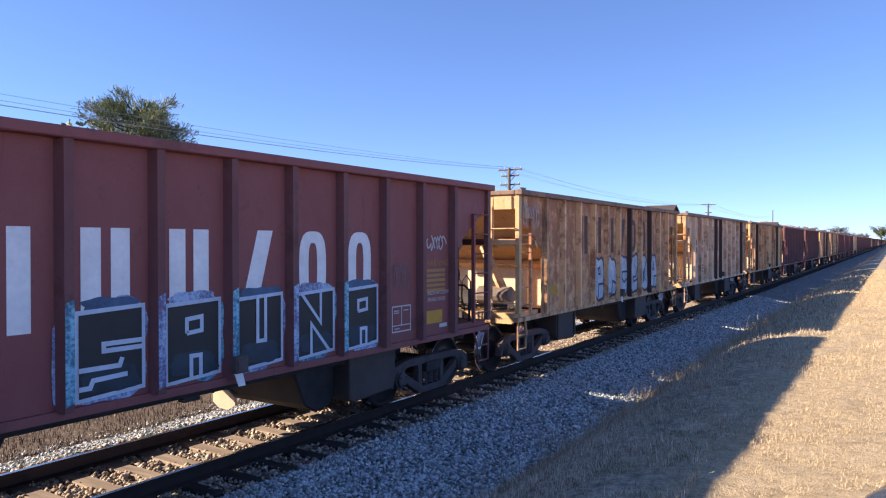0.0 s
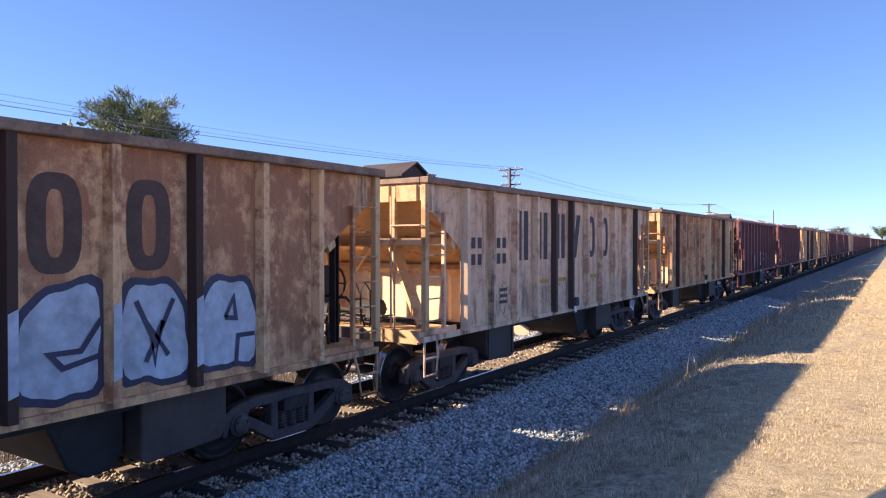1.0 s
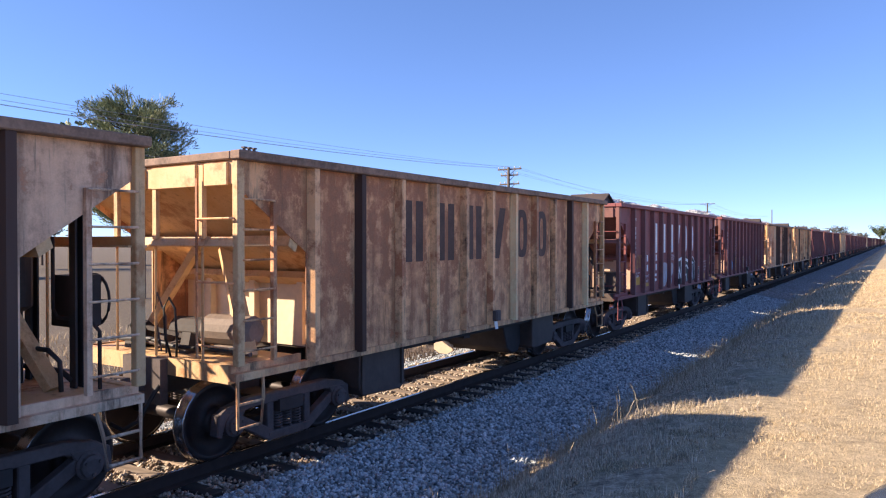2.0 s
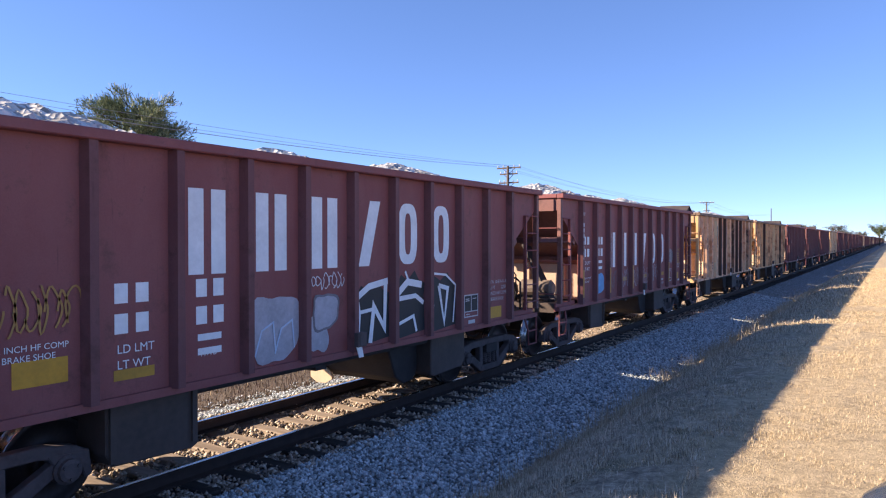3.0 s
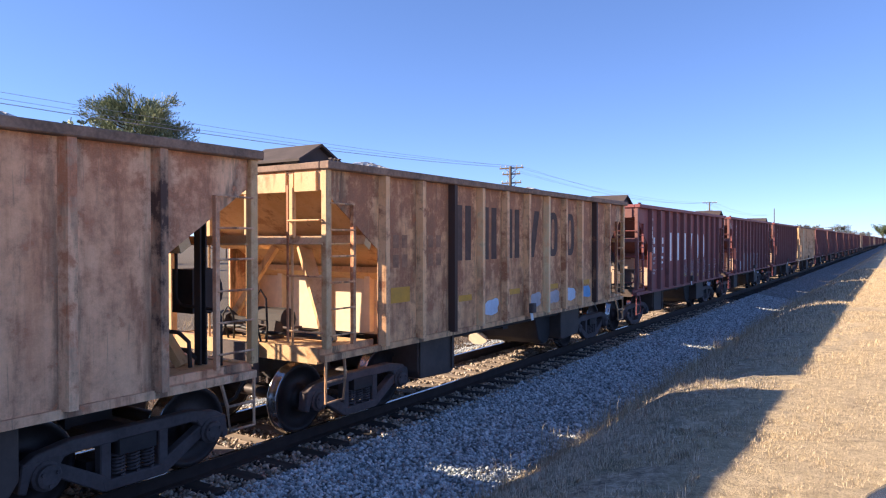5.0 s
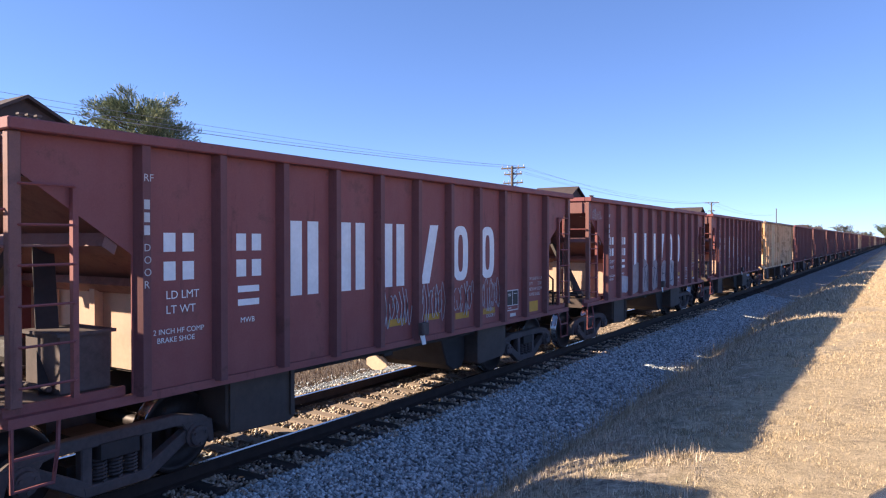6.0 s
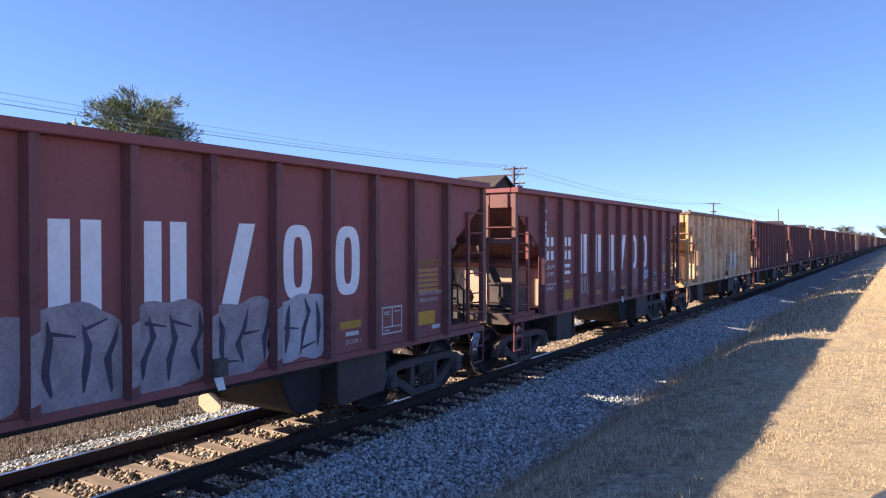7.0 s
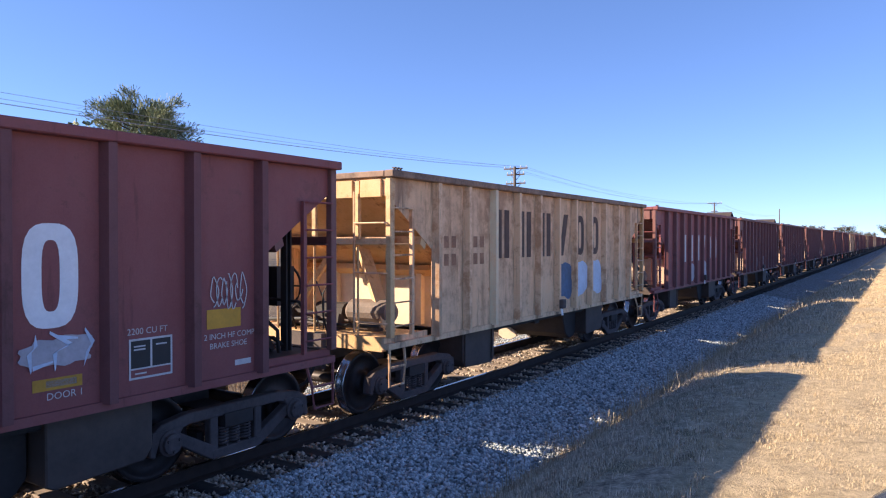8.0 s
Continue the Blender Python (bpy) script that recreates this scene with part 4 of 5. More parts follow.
def stencil(parent, text, y, z, size, material, lift=0.003, wide=1.0, bold=0.0, line=1.0):
    """Lettering in the built-in font, laid on the side sheet."""
    key = f"text {text} {size} {wide} {bold} {lift}|{material}"
    if key not in MESHES:
        cu = bpy.data.curves.new("lettering", "FONT")
        cu.body, cu.size, cu.offset, cu.space_line, cu.resolution_u = text, size, bold, line, 3
        ob = new("lettering", cu)
        me = bpy.data.meshes.new_from_object(ob.evaluated_get(bpy.context.evaluated_depsgraph_get()))
        bpy.data.objects.remove(ob)
        me.transform(Matrix(((0, 0, 1, SIDE + lift), (wide, 0, 0, 0), (0, 1, 0, 0), (0, 0, 0, 1))))
        me.materials.clear()
        me.materials.append(MATS[material])
        MESHES[key] = me
    ob = new("lettering", MESHES[key])
    ob.parent = parent
    ob.location = (0, y, z)
    return ob


FLIP = Matrix.Translation((0, LONG, 0)) @ pose(0, 0, 0, 0, 0, 180)
MIRROR_X = pose(0, 0, 0, 0, 0, 180)


def bay(i):
    """The middle of side bay i, counted from the leading end."""
    return FIRST + BAY * (i + 0.5)


def build_truck(car, at, near=True):
    truck = part("truck", "bolster", b_bolster, "grime", car, at=at)
    for m in (None, Matrix.Translation((0, sum(AXLES), 0)) @ MIRROR_X):
        part("side_frame", "side_frame", b_side_frame, "truck", truck, "dusty cast iron side frame", m, 0.012)
        if not near:
            continue
        for dy in (-0.16, 0.0, 0.16):
            k = Matrix.Translation((0, dy, 0))
            part("spring", "spring", b_spring, "truck", truck, at=k if m is None else m @ k)
        for y in AXLES:
            k = Matrix.Translation((0, y, WHEEL))
            part("bearing", "bearing", b_bearing, "truck", truck, at=k if m is None else Matrix.Translation((0, sum(AXLES), 0)) @ MIRROR_X @ k)
    sets = []
    for y in AXLES:
        w = part("wheelset", "wheelset", b_wheelset, "wheel", truck, "worn steel wheels on an axle", (0, y, WHEEL), 0, True)
        if len(w.data.materials) < 2:
            w.data.materials.append(MATS["tread"])
            for f in w.data.polygons:
                f.material_index = int(math.hypot(f.center.y, f.center.z) > 0.443 and abs(f.center.x) > 0.6)
        sets.append(w)
    return truck, sets


def build_car(paint, label, hood=False, load=None, near=True, gear="tank"):
    """A ballast hopper car; its origin is on the rail top under the leading end."""
    car = new("hopper_car")
    tagged(car, label, "freight car", "ballast train")
    sets = []
    part("hopper_floor", "floor", b_floor, "chute", car)
    part("top_rim", "rim", b_rim, paint if paint.startswith("maroon") else "rim_rust", car, bevel=0.012)
    for s in (None, FLIP):
        for i in range(11):
            k = Matrix.Translation((0, FIRST + BAY * i, 0))
            part("side_post", "post", b_post, paint + "_post", car, at=k if s is None else FLIP @ k)
        part("side_sheet", "sheet", b_side_sheet, paint, car, at=s)
        part("slope_sheet", "slope", b_slope_sheet, paint + "_end", car, at=s)
        part("bulkhead", "bulkhead", b_bulkhead, paint + "_bulkhead", car, at=s)
        part("side_sill", "sill", b_sill, paint, car, at=s)
        part("end_sill", "end_sill", b_end_sill, "chute" if paint.startswith("maroon") else paint + "_end", car, at=s)
        part("end_plate", "end_plate", b_end_plate, paint + "_end", car, at=s, bevel=0.008)
        part("crossover_step", "crossbar", b_crossbar, paint + "_end", car, at=s)
        part("slope_stiffener", "stiff", b_slope_stiffener, paint + "_end", car, at=s)
        for x in (0, -3.03):
            k = Matrix.Translation((x, 0, 0))
            part("corner_post", "corner_post", b_corner_post, paint + "_end", car, at=k if s is None else FLIP @ k, bevel=0.008)
        for x in (0.96, 0.12, -0.65) if near else (0.96,):
            k = Matrix.Translation((x, 0, 0))
            part("end_post", "mid_post", b_mid_post, paint + "_end", car, at=k if s is None else FLIP @ k)
        for x in (-0.9, 0.0, 0.9) if near else ():
            k = Matrix.Translation((x, 0, 0))
            part("bulkhead_rib", "bulk_rib", b_bulkhead_rib, paint + "_bulkhead", car, at=k if s is None else FLIP @ k)
        for flip in (1, -1):
            k = Matrix.Identity(4) if flip == 1 else Matrix.Translation((-1.40, 0, 0))
            ends = ((0.28, 0.93, 2.46), (1.12, 0.55, 1.20)) if flip == 1 else ((-0.28, 0.93, 2.46), (-0.98, 0.55, 1.20))
            part("strut", f"strut{flip}", lambda bm, ends=ends: add_beam(bm, *ends, 0.19, 0.08), "grime" if paint.startswith("maroon") else paint + "_end", car, at=s)
        if near:
            add_ladders(car, paint, s)
        if near:
            part("stirrup_step", "stirrup", b_stirrup, paint, car, at=s)
        part("coupler", "coupler", b_coupler, "truck", car, at=s)
        if near:
            part("air_hose", "hose", b_hose, "rubber", car, at=s, smooth=True)
        part("discharge_chute", "chute", b_chute, "chute", car, "dusty grey discharge chute", s, 0.015)
        for y in (2.44, 3.36) if near else ():
            k = Matrix.Translation((0, y, 0))
            part("chute_rib", "chute_rib", b_chute_rib, "chute", car, at=k if s is None else FLIP @ k)
        part("chute_throat", "throat" if s else "short_throat", b_throat if s else b_short_throat, "grime", car, at=s, bevel=0.02)
        _, w = build_truck(car, s, near)
        sets += [(x, -1 if s is None else 1) for x in w]
    k = Matrix.Translation((0, LONG, 0)) @ Matrix.Diagonal((1, -1, 1, 1))
    if near:
        rear = part("ladder", "ladder_rear", lambda bm: (b_ladder(bm), bmesh.ops.transform(bm, matrix=k, verts=bm.verts)), paint, car)
        for i in range(6):
            part("rung", "rung_rear", lambda bm: (b_rung(bm), bmesh.ops.transform(bm, matrix=k, verts=bm.verts)), paint, rear, at=(0, 0, 1.36 + 0.33 * i))
    part("stirrup_step", "stirrup_rear", lambda bm: (b_stirrup(bm), bmesh.ops.transform(bm, matrix=k, verts=bm.verts)), paint, car)
    part("centre_sill", "centre_sill", b_centre_sill, "grime", car)
    if near:
        part("brake_gear", "gear", b_gear, "truck", car)
    if near:
        part("brake_wheel", "brake_wheel", b_brake_wheel, "grime", car)
    if near:
        part("air_reservoir", "reservoir", b_reservoir, "grime", car, smooth=False)
    if near:
        for x in (1.06, 0.26, -0.55):
            part("brake_stand_column", "rear_column", b_rear_column, "grime", car, at=(x, 0, 0))
        part("control_valve", "valve", b_valve, "grime", car)
        part("air_pipe", "pipes", b_pipe_run, "grime", car, smooth=True)
        part("rear_cylinder", "low_cyl", b_low_cylinder, "grime", car)
        part("looped_hose", "front_hose", b_front_hose, "rubber", car, smooth=True)
        part("lever_housing", "front_cast", b_front_castings, "grime", car)
    if near:
        part("door_rod", "rod", b_door_rod, "grime", car)
    if near:
        part("round_cover", "cover", b_cover, "cover", car, "beige eight-sided cover plate")
    if near:
        part("rim_cleat", "cleats", b_cleats, "truck", car)
    if near:
        box = part("lamp_box", "lamp_box", b_lamp_box, "truck", car, "small dark box on a side post", bevel=0.006)
        part("tag", "lamp_tag", b_lamp_tag, "white", box, "white hanging tag")
    if gear == "tank":
        part("brake_cylinder", "tank", b_tank, "tank", car, "pale round brake cylinder", smooth=False)
    elif gear == "box":
        part("control_box", "cbox", b_control_box, "truck", car, "dark control box")
    if hood:
        part("gabled_hood", "hood", b_hood, "hood", car, "small dark gabled hood on the front rim")
    if load:
        part("stone_load", f"load{load}", b_load(*load), "load", car, "heaped grey crushed stone")
    return car, sets


def owner_blocks(car, material, z=1.80, h=0.88, w=0.47, first=2):
    """Six plain shapes, one a bay, in place of the owner's name."""
    for i, (kind, shape) in enumerate((("bars", b_block_bars),) * 3 + (("slant", b_block_slant),) + (("ring", b_block_ring),) * 2):
        part("painted_block", f"block {kind} {w} {h}", shape(w, h), material, car, at=(0, bay(first + i) - 0.055, z))


def bars(car, rows, w, h, gap, material, at):
    """Plain bars, one object each, standing for lines of marks."""
    for r in range(rows):
        part("mark_bar", f"bar{w}{h}", b_rect(w, h), material, car, at=(at[0], at[1], at[2] - r * (h + gap)))


def data_marks(car, material, small, low=False):
    """Number bars, weights and the brake shoe note."""
    y0, y1 = bay(int(low)) - 0.20, bay(1 + int(low)) - 0.20
    z = 2.44 if not low else 1.97
    for y in (y0, y1):
        for half in (0.0, 0.215):
            bars(car, 2, 0.135, 0.185, 0.095, material, (0, y + half, z))
    if small:
        stencil(car, "LD LMT\nLT WT", y0 + 0.02, z - 0.46, 0.115, material, line=1.25)
        bars(car, 2, 0.30, 0.07, 0.075, material, (0, y1 + 0.02, z - 0.45))
        stencil(car, "2 INCH HF COMP\n  BRAKE SHOE", bay(0) - 0.32, 1.64, 0.075, material, line=1.1)
        stencil(car, "MWB", y1 + 0.05, 1.66 if not low else 1.36, 0.085, material)
        stencil(car, "RF", FIRST - 0.035, 3.10, 0.10, "grey_white", 0.104)
        stencil(car, "D\nO\nO\nR", FIRST - 0.035, 2.45, 0.10, "grey_white", 0.104, line=1.15)
        bars(car, 3, 0.06, 0.09, 0.03, "grey_white", (0.104, FIRST - 0.03, 2.84))


def rear_marks(car, kind):
    """The data panel and notes in the last two bays."""
    if kind != "warning":
        part("panel_ground", "panel_ground", lambda bm: flat(bm, [(0.015, 0.10), (0.445, 0.10), (0.445, 0.368), (0.015, 0.368)], 0.0012), "g_black", car, at=(0, bay(8) - 0.24, 1.26))
    part("data_panel", "panel", b_frame_plate, "grey_white", car, at=(0, bay(8) - 0.24, 1.26))
    y = bay(9) - 0.30
    if kind == "exw":
        stencil(car, "EXW 10-8 H-11-8\nCU FT         2200\n2 INCH HF COMP\n  BRAKE SHOE", y, 1.78, 0.088, "grey_white", line=1.15)
    elif kind == "warning":
        stencil(car, "WARNING!", y, 2.18, 0.135, "gold")
        bars(car, 5, 0.56, 0.045, 0.03, "gold", (0, y, 2.09))
        stencil(car, "2 INCH HF COMP\n   BRAKE SHOE", y, 1.74, 0.085, "grey_white", line=1.15)
    else:
        stencil(car, "2 INCH HF COMP\n   BRAKE SHOE", y, 1.53, 0.085, "grey_white", line=1.15)
        stencil(car, "2200 CU FT", bay(8) - 0.26, 1.68, 0.085, "grey_white")
    stencil(car, "DOOR 1", bay(7) - 0.10, 1.22, 0.085, "grey_white")
    bars(car, 1, 0.26, 0.055, 0.02, "grey_white", (0, bay(7) - 0.10, 1.325))
    part("end_mark", "end_mark", b_end_mark, "grey_white", car)
    part("reflector", "refl", b_rect(0.44, 0.20), "yellow", car, "yellow reflective patch", (0, y + 0.04, {"plain": 1.64, "exw": 1.17}.get(kind, 1.30)))
    part("maker_plate", "plate", b_rect(0.22, 0.06), "grey_white", car, at=(0, y + 0.40, 1.22) if kind != "exw" else (0, bay(8) - 0.10, 1.15))


def reflectors(car, bays, z=1.42, material="yellow", w=0.42, h=0.10):
    for i in bays:
        part("reflector", f"refl{w}{h}", b_rect(w, h), material, car, "yellow reflective strip", (0, bay(i) - w / 2, z))


def patch(car, y, z, w, h, seed, fill, edge=None, spike=0.0):
    g = None
    if edge:
        g = part("graffiti", f"blob{w}{h}{seed}e", b_blob(w, h, seed, 0.07, 0.0025, spike), edge, car, "sprayed graffiti outline", (0, y, z))
    part("graffiti_fill", f"blob{w}{h}{seed}f", b_blob(w, h, seed, 0.0, 0.005, spike), fill, g or car, "sprayed graffiti fill", None if g else (0, y, z))


def wild(car, y, z, w, h, seed, material, t=0.05):
    part("graffiti_stroke", f"wild{w}{h}{seed}{t}", b_wild(w, h, seed, t), material, car, "angular sprayed stroke", (0, y, z))


def b_ribbon(pts, t, lift):
    """A straight-cornered painted stroke along (y, z) points, mitred at its bends."""
    def build(bm):
        vs = []
        for i, (y, z) in enumerate(pts):
            a, b = Vector(pts[max(i - 1, 0)]), Vector(pts[min(i + 1, len(pts) - 1)])
            p = Vector((y, z))
            d0 = (p - a).normalized() if i else (b - p).normalized()
            d1 = (b - p).normalized() if i < len(pts) - 1 else d0
            n0, n1 = Vector((-d0.y, d0.x)), Vector((-d1.y, d1.x))
            m = (n0 + n1)
            m = m.normalized() if m.length > 0.3 else n0
            k = t / 2 / max(0.45, m.dot(n0))
            vs.append([bm.verts.new((SIDE + lift, y + q * m.x * k, z + q * m.y * k)) for q in (-1, 1)])
        for a, b in zip(vs, vs[1:]):
            bm.faces.new((a[0], b[0], b[1], a[1]))
    return build


STROKES = []


def stroke(car, y, z, w, h, pts, material, t=0.05, lift=0.010, parent=None):
    """One sprayed stroke given in shares of a box w by h."""
    p = [(a * w, b * h) for a, b in pts]
    STROKES.append(lift)
    lift += 0.0004 * (len(STROKES) % 9)
    part("graffiti_stroke", f"ribbon{p}{t}{lift}", b_ribbon(p, t, lift), material, parent or car, "sprayed stroke", (0, y, z))


def post_spray(car, i, z, h, material):
    """Spray that runs on over the face of a side post."""
    part("graffiti_fill", f"postspray{h}", lambda bm: flat(bm, [(-POST_HALF, 0), (POST_HALF, 0.03), (POST_HALF, h), (-POST_HALF, h - 0.04)], 0.108), material, car, "sprayed graffiti fill", (0, FIRST + BAY * i, z))


def scrawl(car, y, z, w, h, seed, material, t=0.022, strokes=5):
    part("graffiti_scrawl", f"scr{w}{h}{seed}{t}", b_scrawl(w, h * 1.1, seed, t * 0.62, strokes + 3, 0.008), material, car, "thin sprayed scrawl", (0, y, z))


# pale lines inside the square letters: S, A, U, N, A
INNER = {"S": (((1.0, 0.60), (0.38, 0.60), (0.38, 0.52), (1.0, 0.52)), ((0.02, 0.33), (0.62, 0.33), (0.66, 0.42)), ((0.02, 0.12), (0.18, 0.12), (0.22, 0.20), (0.74, 0.22))),
         "A": (((0.36, 0.60), (0.64, 0.62), (0.64, 0.80), (0.36, 0.78), (0.36, 0.60)), ((0.44, 0.0), (0.44, 0.30), (0.62, 0.30), (0.62, 0.02))),
         "U": (((0.42, 0.98), (0.42, 0.36), (0.60, 0.36), (0.60, 0.98)),),
         "N": (((0.10, 0.98), (0.62, 0.50), (0.62, 0.98)), ((0.36, 0.02), (0.36, 0.50), (0.86, 0.04)))}


def block_word(car, first, z, w, h):
    """A sprayed word in square black letters with pale blue edges, one letter a bay: S A U N A."""
    for i, ch in enumerate("SAUNA"):
        y = bay(first + i)
        halo = part("graffiti", f"halo{i}", b_blob(w + 0.11, h + 0.10, 20 + i, 0.0, 0.002), "g_teal" if i % 2 else "g_haze", car, "teal and blue sprayed halo", (0, y - 0.01, z + h / 2))
        part("letter_haze", f"haze{i}", b_blob(w * 0.9, 0.16, 26 + i, 0.0, 0.0032, 0.05), "g_haze" if i % 2 else "g_deep", halo, "violet spray mist", (0, 0, h / 2 + 0.02))
        part("letter_edge", "word_edge", lambda bm: flat(bm, [(-w / 2 - 0.022, -h / 2 - 0.03), (w / 2 + 0.022, -h / 2 + 0.01), (w / 2 + 0.022, h / 2 + 0.03), (-w / 2 - 0.022, h / 2)], 0.006), "g_blue", halo)
        part("letter_fill", "word_fill", lambda bm: flat(bm, [(-w / 2 + 0.016, -h / 2 + 0.008), (w / 2 - 0.016, -h / 2 + 0.048), (w / 2 - 0.016, h / 2 - 0.01), (-w / 2 + 0.016, h / 2 - 0.04)], 0.009), "g_black", halo)
        part("letter_shade", f"word_shade{i}", b_blob(w * 0.86, h * 0.30, 33 + i, 0.0, 0.0105, 0.04), "g_ink", halo, "deep blue spray fade", (0, 0, -h * 0.30))
        for line in INNER[ch]:
            stroke(car, -w / 2, -h / 2, w, h, line, "g_blue", 0.044, 0.013, halo)
        post_spray(car, first + i, z - 0.02, h + 0.14, "g_haze" if i % 2 else "g_teal")


def build_train():
    cars = {}
    high, mid, low = (0.66, 1), (0.52, 2), (0.34, 3)
    maroon = "maroon ribbed ballast hopper car"
    rusty = "rusted tan ribbed ballast hopper car"

    # car 0: maroon, with a long blue and black piece along its lower side
    c = cars[0] = build_car("maroon", maroon + " with a blue and black graffiti word", load=low, gear="none")
    owner_blocks(c[0], "white")
    rear_marks(c[0], "warning")
    data_marks(c[0], "grey_white", True)
    block_word(c[0], 3, 1.17, 0.64, 0.78)
    for y, m in ((bay(3) - 0.47, "g_haze"), (bay(7) + 0.45, "g_teal")):
        patch(c[0], y, 1.50, 0.16, 0.66, 38, m)
    scrawl(c[0], bay(9) - 0.25, 2.42, 0.5, 0.22, 7, "grey_white", 0.035, 3)
    scrawl(c[0], bay(8) - 0.2, 1.9, 0.4, 0.3, 8, "g_grey", 0.015, 3)
    reflectors(c[0], (3,), 1.27, "yellow_dull")

    # car 1: rusted brown, pale blue rounded graffiti
    c = cars[1] = build_car("brown", "heavily rusted brown ballast hopper car with pale blue graffiti", load=low)
    owner_blocks(c[0], "faded", 2.28, 0.86)
    inner = ((((0.45, 0.02), (0.5, 0.35), (0.95, 0.35)), ((0.45, 0.62), (0.62, 0.60), (0.60, 0.78), (0.42, 0.74), (0.50, 0.66))),
             (((0.5, 0.02), (0.62, 0.40), (0.98, 0.30)), ((0.2, 0.10), (0.42, 0.04))),
             (((0.98, 0.60), (0.40, 0.60), (0.36, 0.42), (0.60, 0.30), (0.98, 0.42)), ((0.16, 0.30), (0.36, 0.06))),
             (((0.98, 0.70), (0.72, 0.42), (0.34, 0.42), (0.50, 0.28), (0.98, 0.36)),),
             (((0.22, 0.84), (0.50, 0.40), (0.78, 0.84)), ((0.36, 0.22), (0.62, 0.62), (0.50, 0.20), (0.40, 0.60), (0.70, 0.26))),
             (((0.42, 0.58), (0.58, 0.80), (0.62, 0.56), (0.42, 0.58)), ((0.62, 0.02), (0.66, 0.36), (0.98, 0.36))))
    for i, lines in enumerate(inner):
        y = bay(3 + i)
        patch(c[0], y, 1.68, 0.68, 0.92, 40 + i, "g_chalk", "g_indigo")
        for line in lines:
            stroke(c[0], y - 0.36, 1.21, 0.72, 0.94, line, "g_indigo", 0.05, 0.012)
        post_spray(c[0], 3 + i, 1.30, 0.72, "g_chalk")
    patch(c[0], bay(0), 1.55, 0.5, 0.22, 47, "yellow_dull")
    scrawl(c[0], 0.25, 2.85, 0.7, 0.4, 66, "g_silver", 0.03, 3)

    # car 2: buff with dark blocks
    c = cars[2] = build_car("buff", "pale buff ballast hopper car streaked with rust", hood=True, load=(0.45, 3), gear="none")
    owner_blocks(c[0], "dark_letter", 2.20, 0.94)
    data_marks(c[0], "dark_letter", False)
    bars(c[0], 3, 0.30, 0.06, 0.05, "faded", (0, bay(1) - 0.1, 1.66))
    reflectors(c[0], (3, 4, 6), 1.72, "yellow_dull", 0.5, 0.08)
    for i in range(4):
        scrawl(c[0], bay(1 + i) - 0.4, 1.25, 0.8, 0.45, 80 + i, "g_grey", 0.022, 2)

    # car 3: brown
    c = cars[3] = build_car("brown", rusty, load=low)
    owner_blocks(c[0], "faded", 2.25, 0.90)

    # car 4: maroon with black and white angular piece
    c = cars[4] = build_car("maroon", maroon + " with a black and white graffiti piece", hood=True, load=high, gear="box")
    owner_blocks(c[0], "white", 2.20)
    data_marks(c[0], "white", True, True)
    rear_marks(c[0], "exw")
    patch(c[0], bay(3), 1.54, 0.70, 0.78, 90, "g_silver")
    patch(c[0], bay(4) - 0.18, 1.40, 0.34, 0.46, 92, "g_silver")
        # the angular piece over three bays: black ground, white strokes
    y0, w, h = bay(5) - 0.40, 2.62, 0.98
    for a, b, top in ((0.0, 0.30, 0.86), (0.345, 0.635, 0.98), (0.68, 0.98, 0.92)):
        base = part("graffiti", f"piece{a}", lambda bm: flat(bm, [(a * w, 0.04), ((a + 0.05) * w, 0.0), (b * w, 0.06), ((b - 0.01) * w, top * h * 0.6), (b * w, top * h * 0.8), ((b - 0.06) * w, top * h * 0.86), ((b - 0.10) * w, top * h), ((a + 0.12) * w, top * h * 0.86), ((a + 0.06) * w, top * h * 0.95), (a * w, top * h * 0.72)], 0.004), "g_black", c[0], "black sprayed ground of an angular piece", (0, y0, 1.14))
    for line, t in ((((0.02, 0.0), (0.035, 0.45), (0.02, 0.62)), 0.10), (((0.02, 0.66), (0.12, 0.80), (0.28, 0.86)), 0.09), (((0.13, 0.02), (0.16, 0.52), (0.25, 0.20), (0.26, 0.82)), 0.085), (((0.05, 0.46), (0.15, 0.48)), 0.05),
                    (((0.36, 0.64), (0.46, 0.82), (0.60, 0.76)), 0.10), (((0.37, 0.58), (0.54, 0.60), (0.62, 0.48)), 0.07), (((0.36, 0.20), (0.52, 0.30), (0.55, 0.06)), 0.05), (((0.44, 0.98), (0.47, 0.84)), 0.04),
                    (((0.70, 0.02), (0.72, 0.40), (0.70, 0.84)), 0.06), (((0.78, 0.72), (0.88, 0.66), (0.84, 0.12), (0.78, 0.72)), 0.07), (((0.70, 0.92), (0.86, 0.88), (0.97, 0.70), (0.94, 0.10)), 0.035)):
        stroke(c[0], y0, 1.14, w, h, line, "white", t, 0.011)
    part("graffiti_ring", "bear_ring", b_blob(0.46, 0.46, 91, 0.0, 0.0065), "g_grey", c[0], "grey sprayed roundel", (0, bay(4) - 0.05, 1.66))
    part("graffiti_fill", "bear_fill", b_blob(0.40, 0.40, 91, 0.0, 0.009), "g_silver", c[0], "silver sprayed roundel", (0, bay(4) - 0.05, 1.66))
    for k in range(2):
        stroke(c[0], bay(3) - 0.32 + 0.3 * k, 1.18, 0.5, 0.7, ((0.0, 0.1), (0.2, 0.5), (0.55, 0.62), (0.62, 0.15)), "g_blue", 0.022, 0.010)
    scrawl(c[0], bay(0) - 0.35, 1.78, 0.7, 0.36, 99, "gold", 0.03, 5)
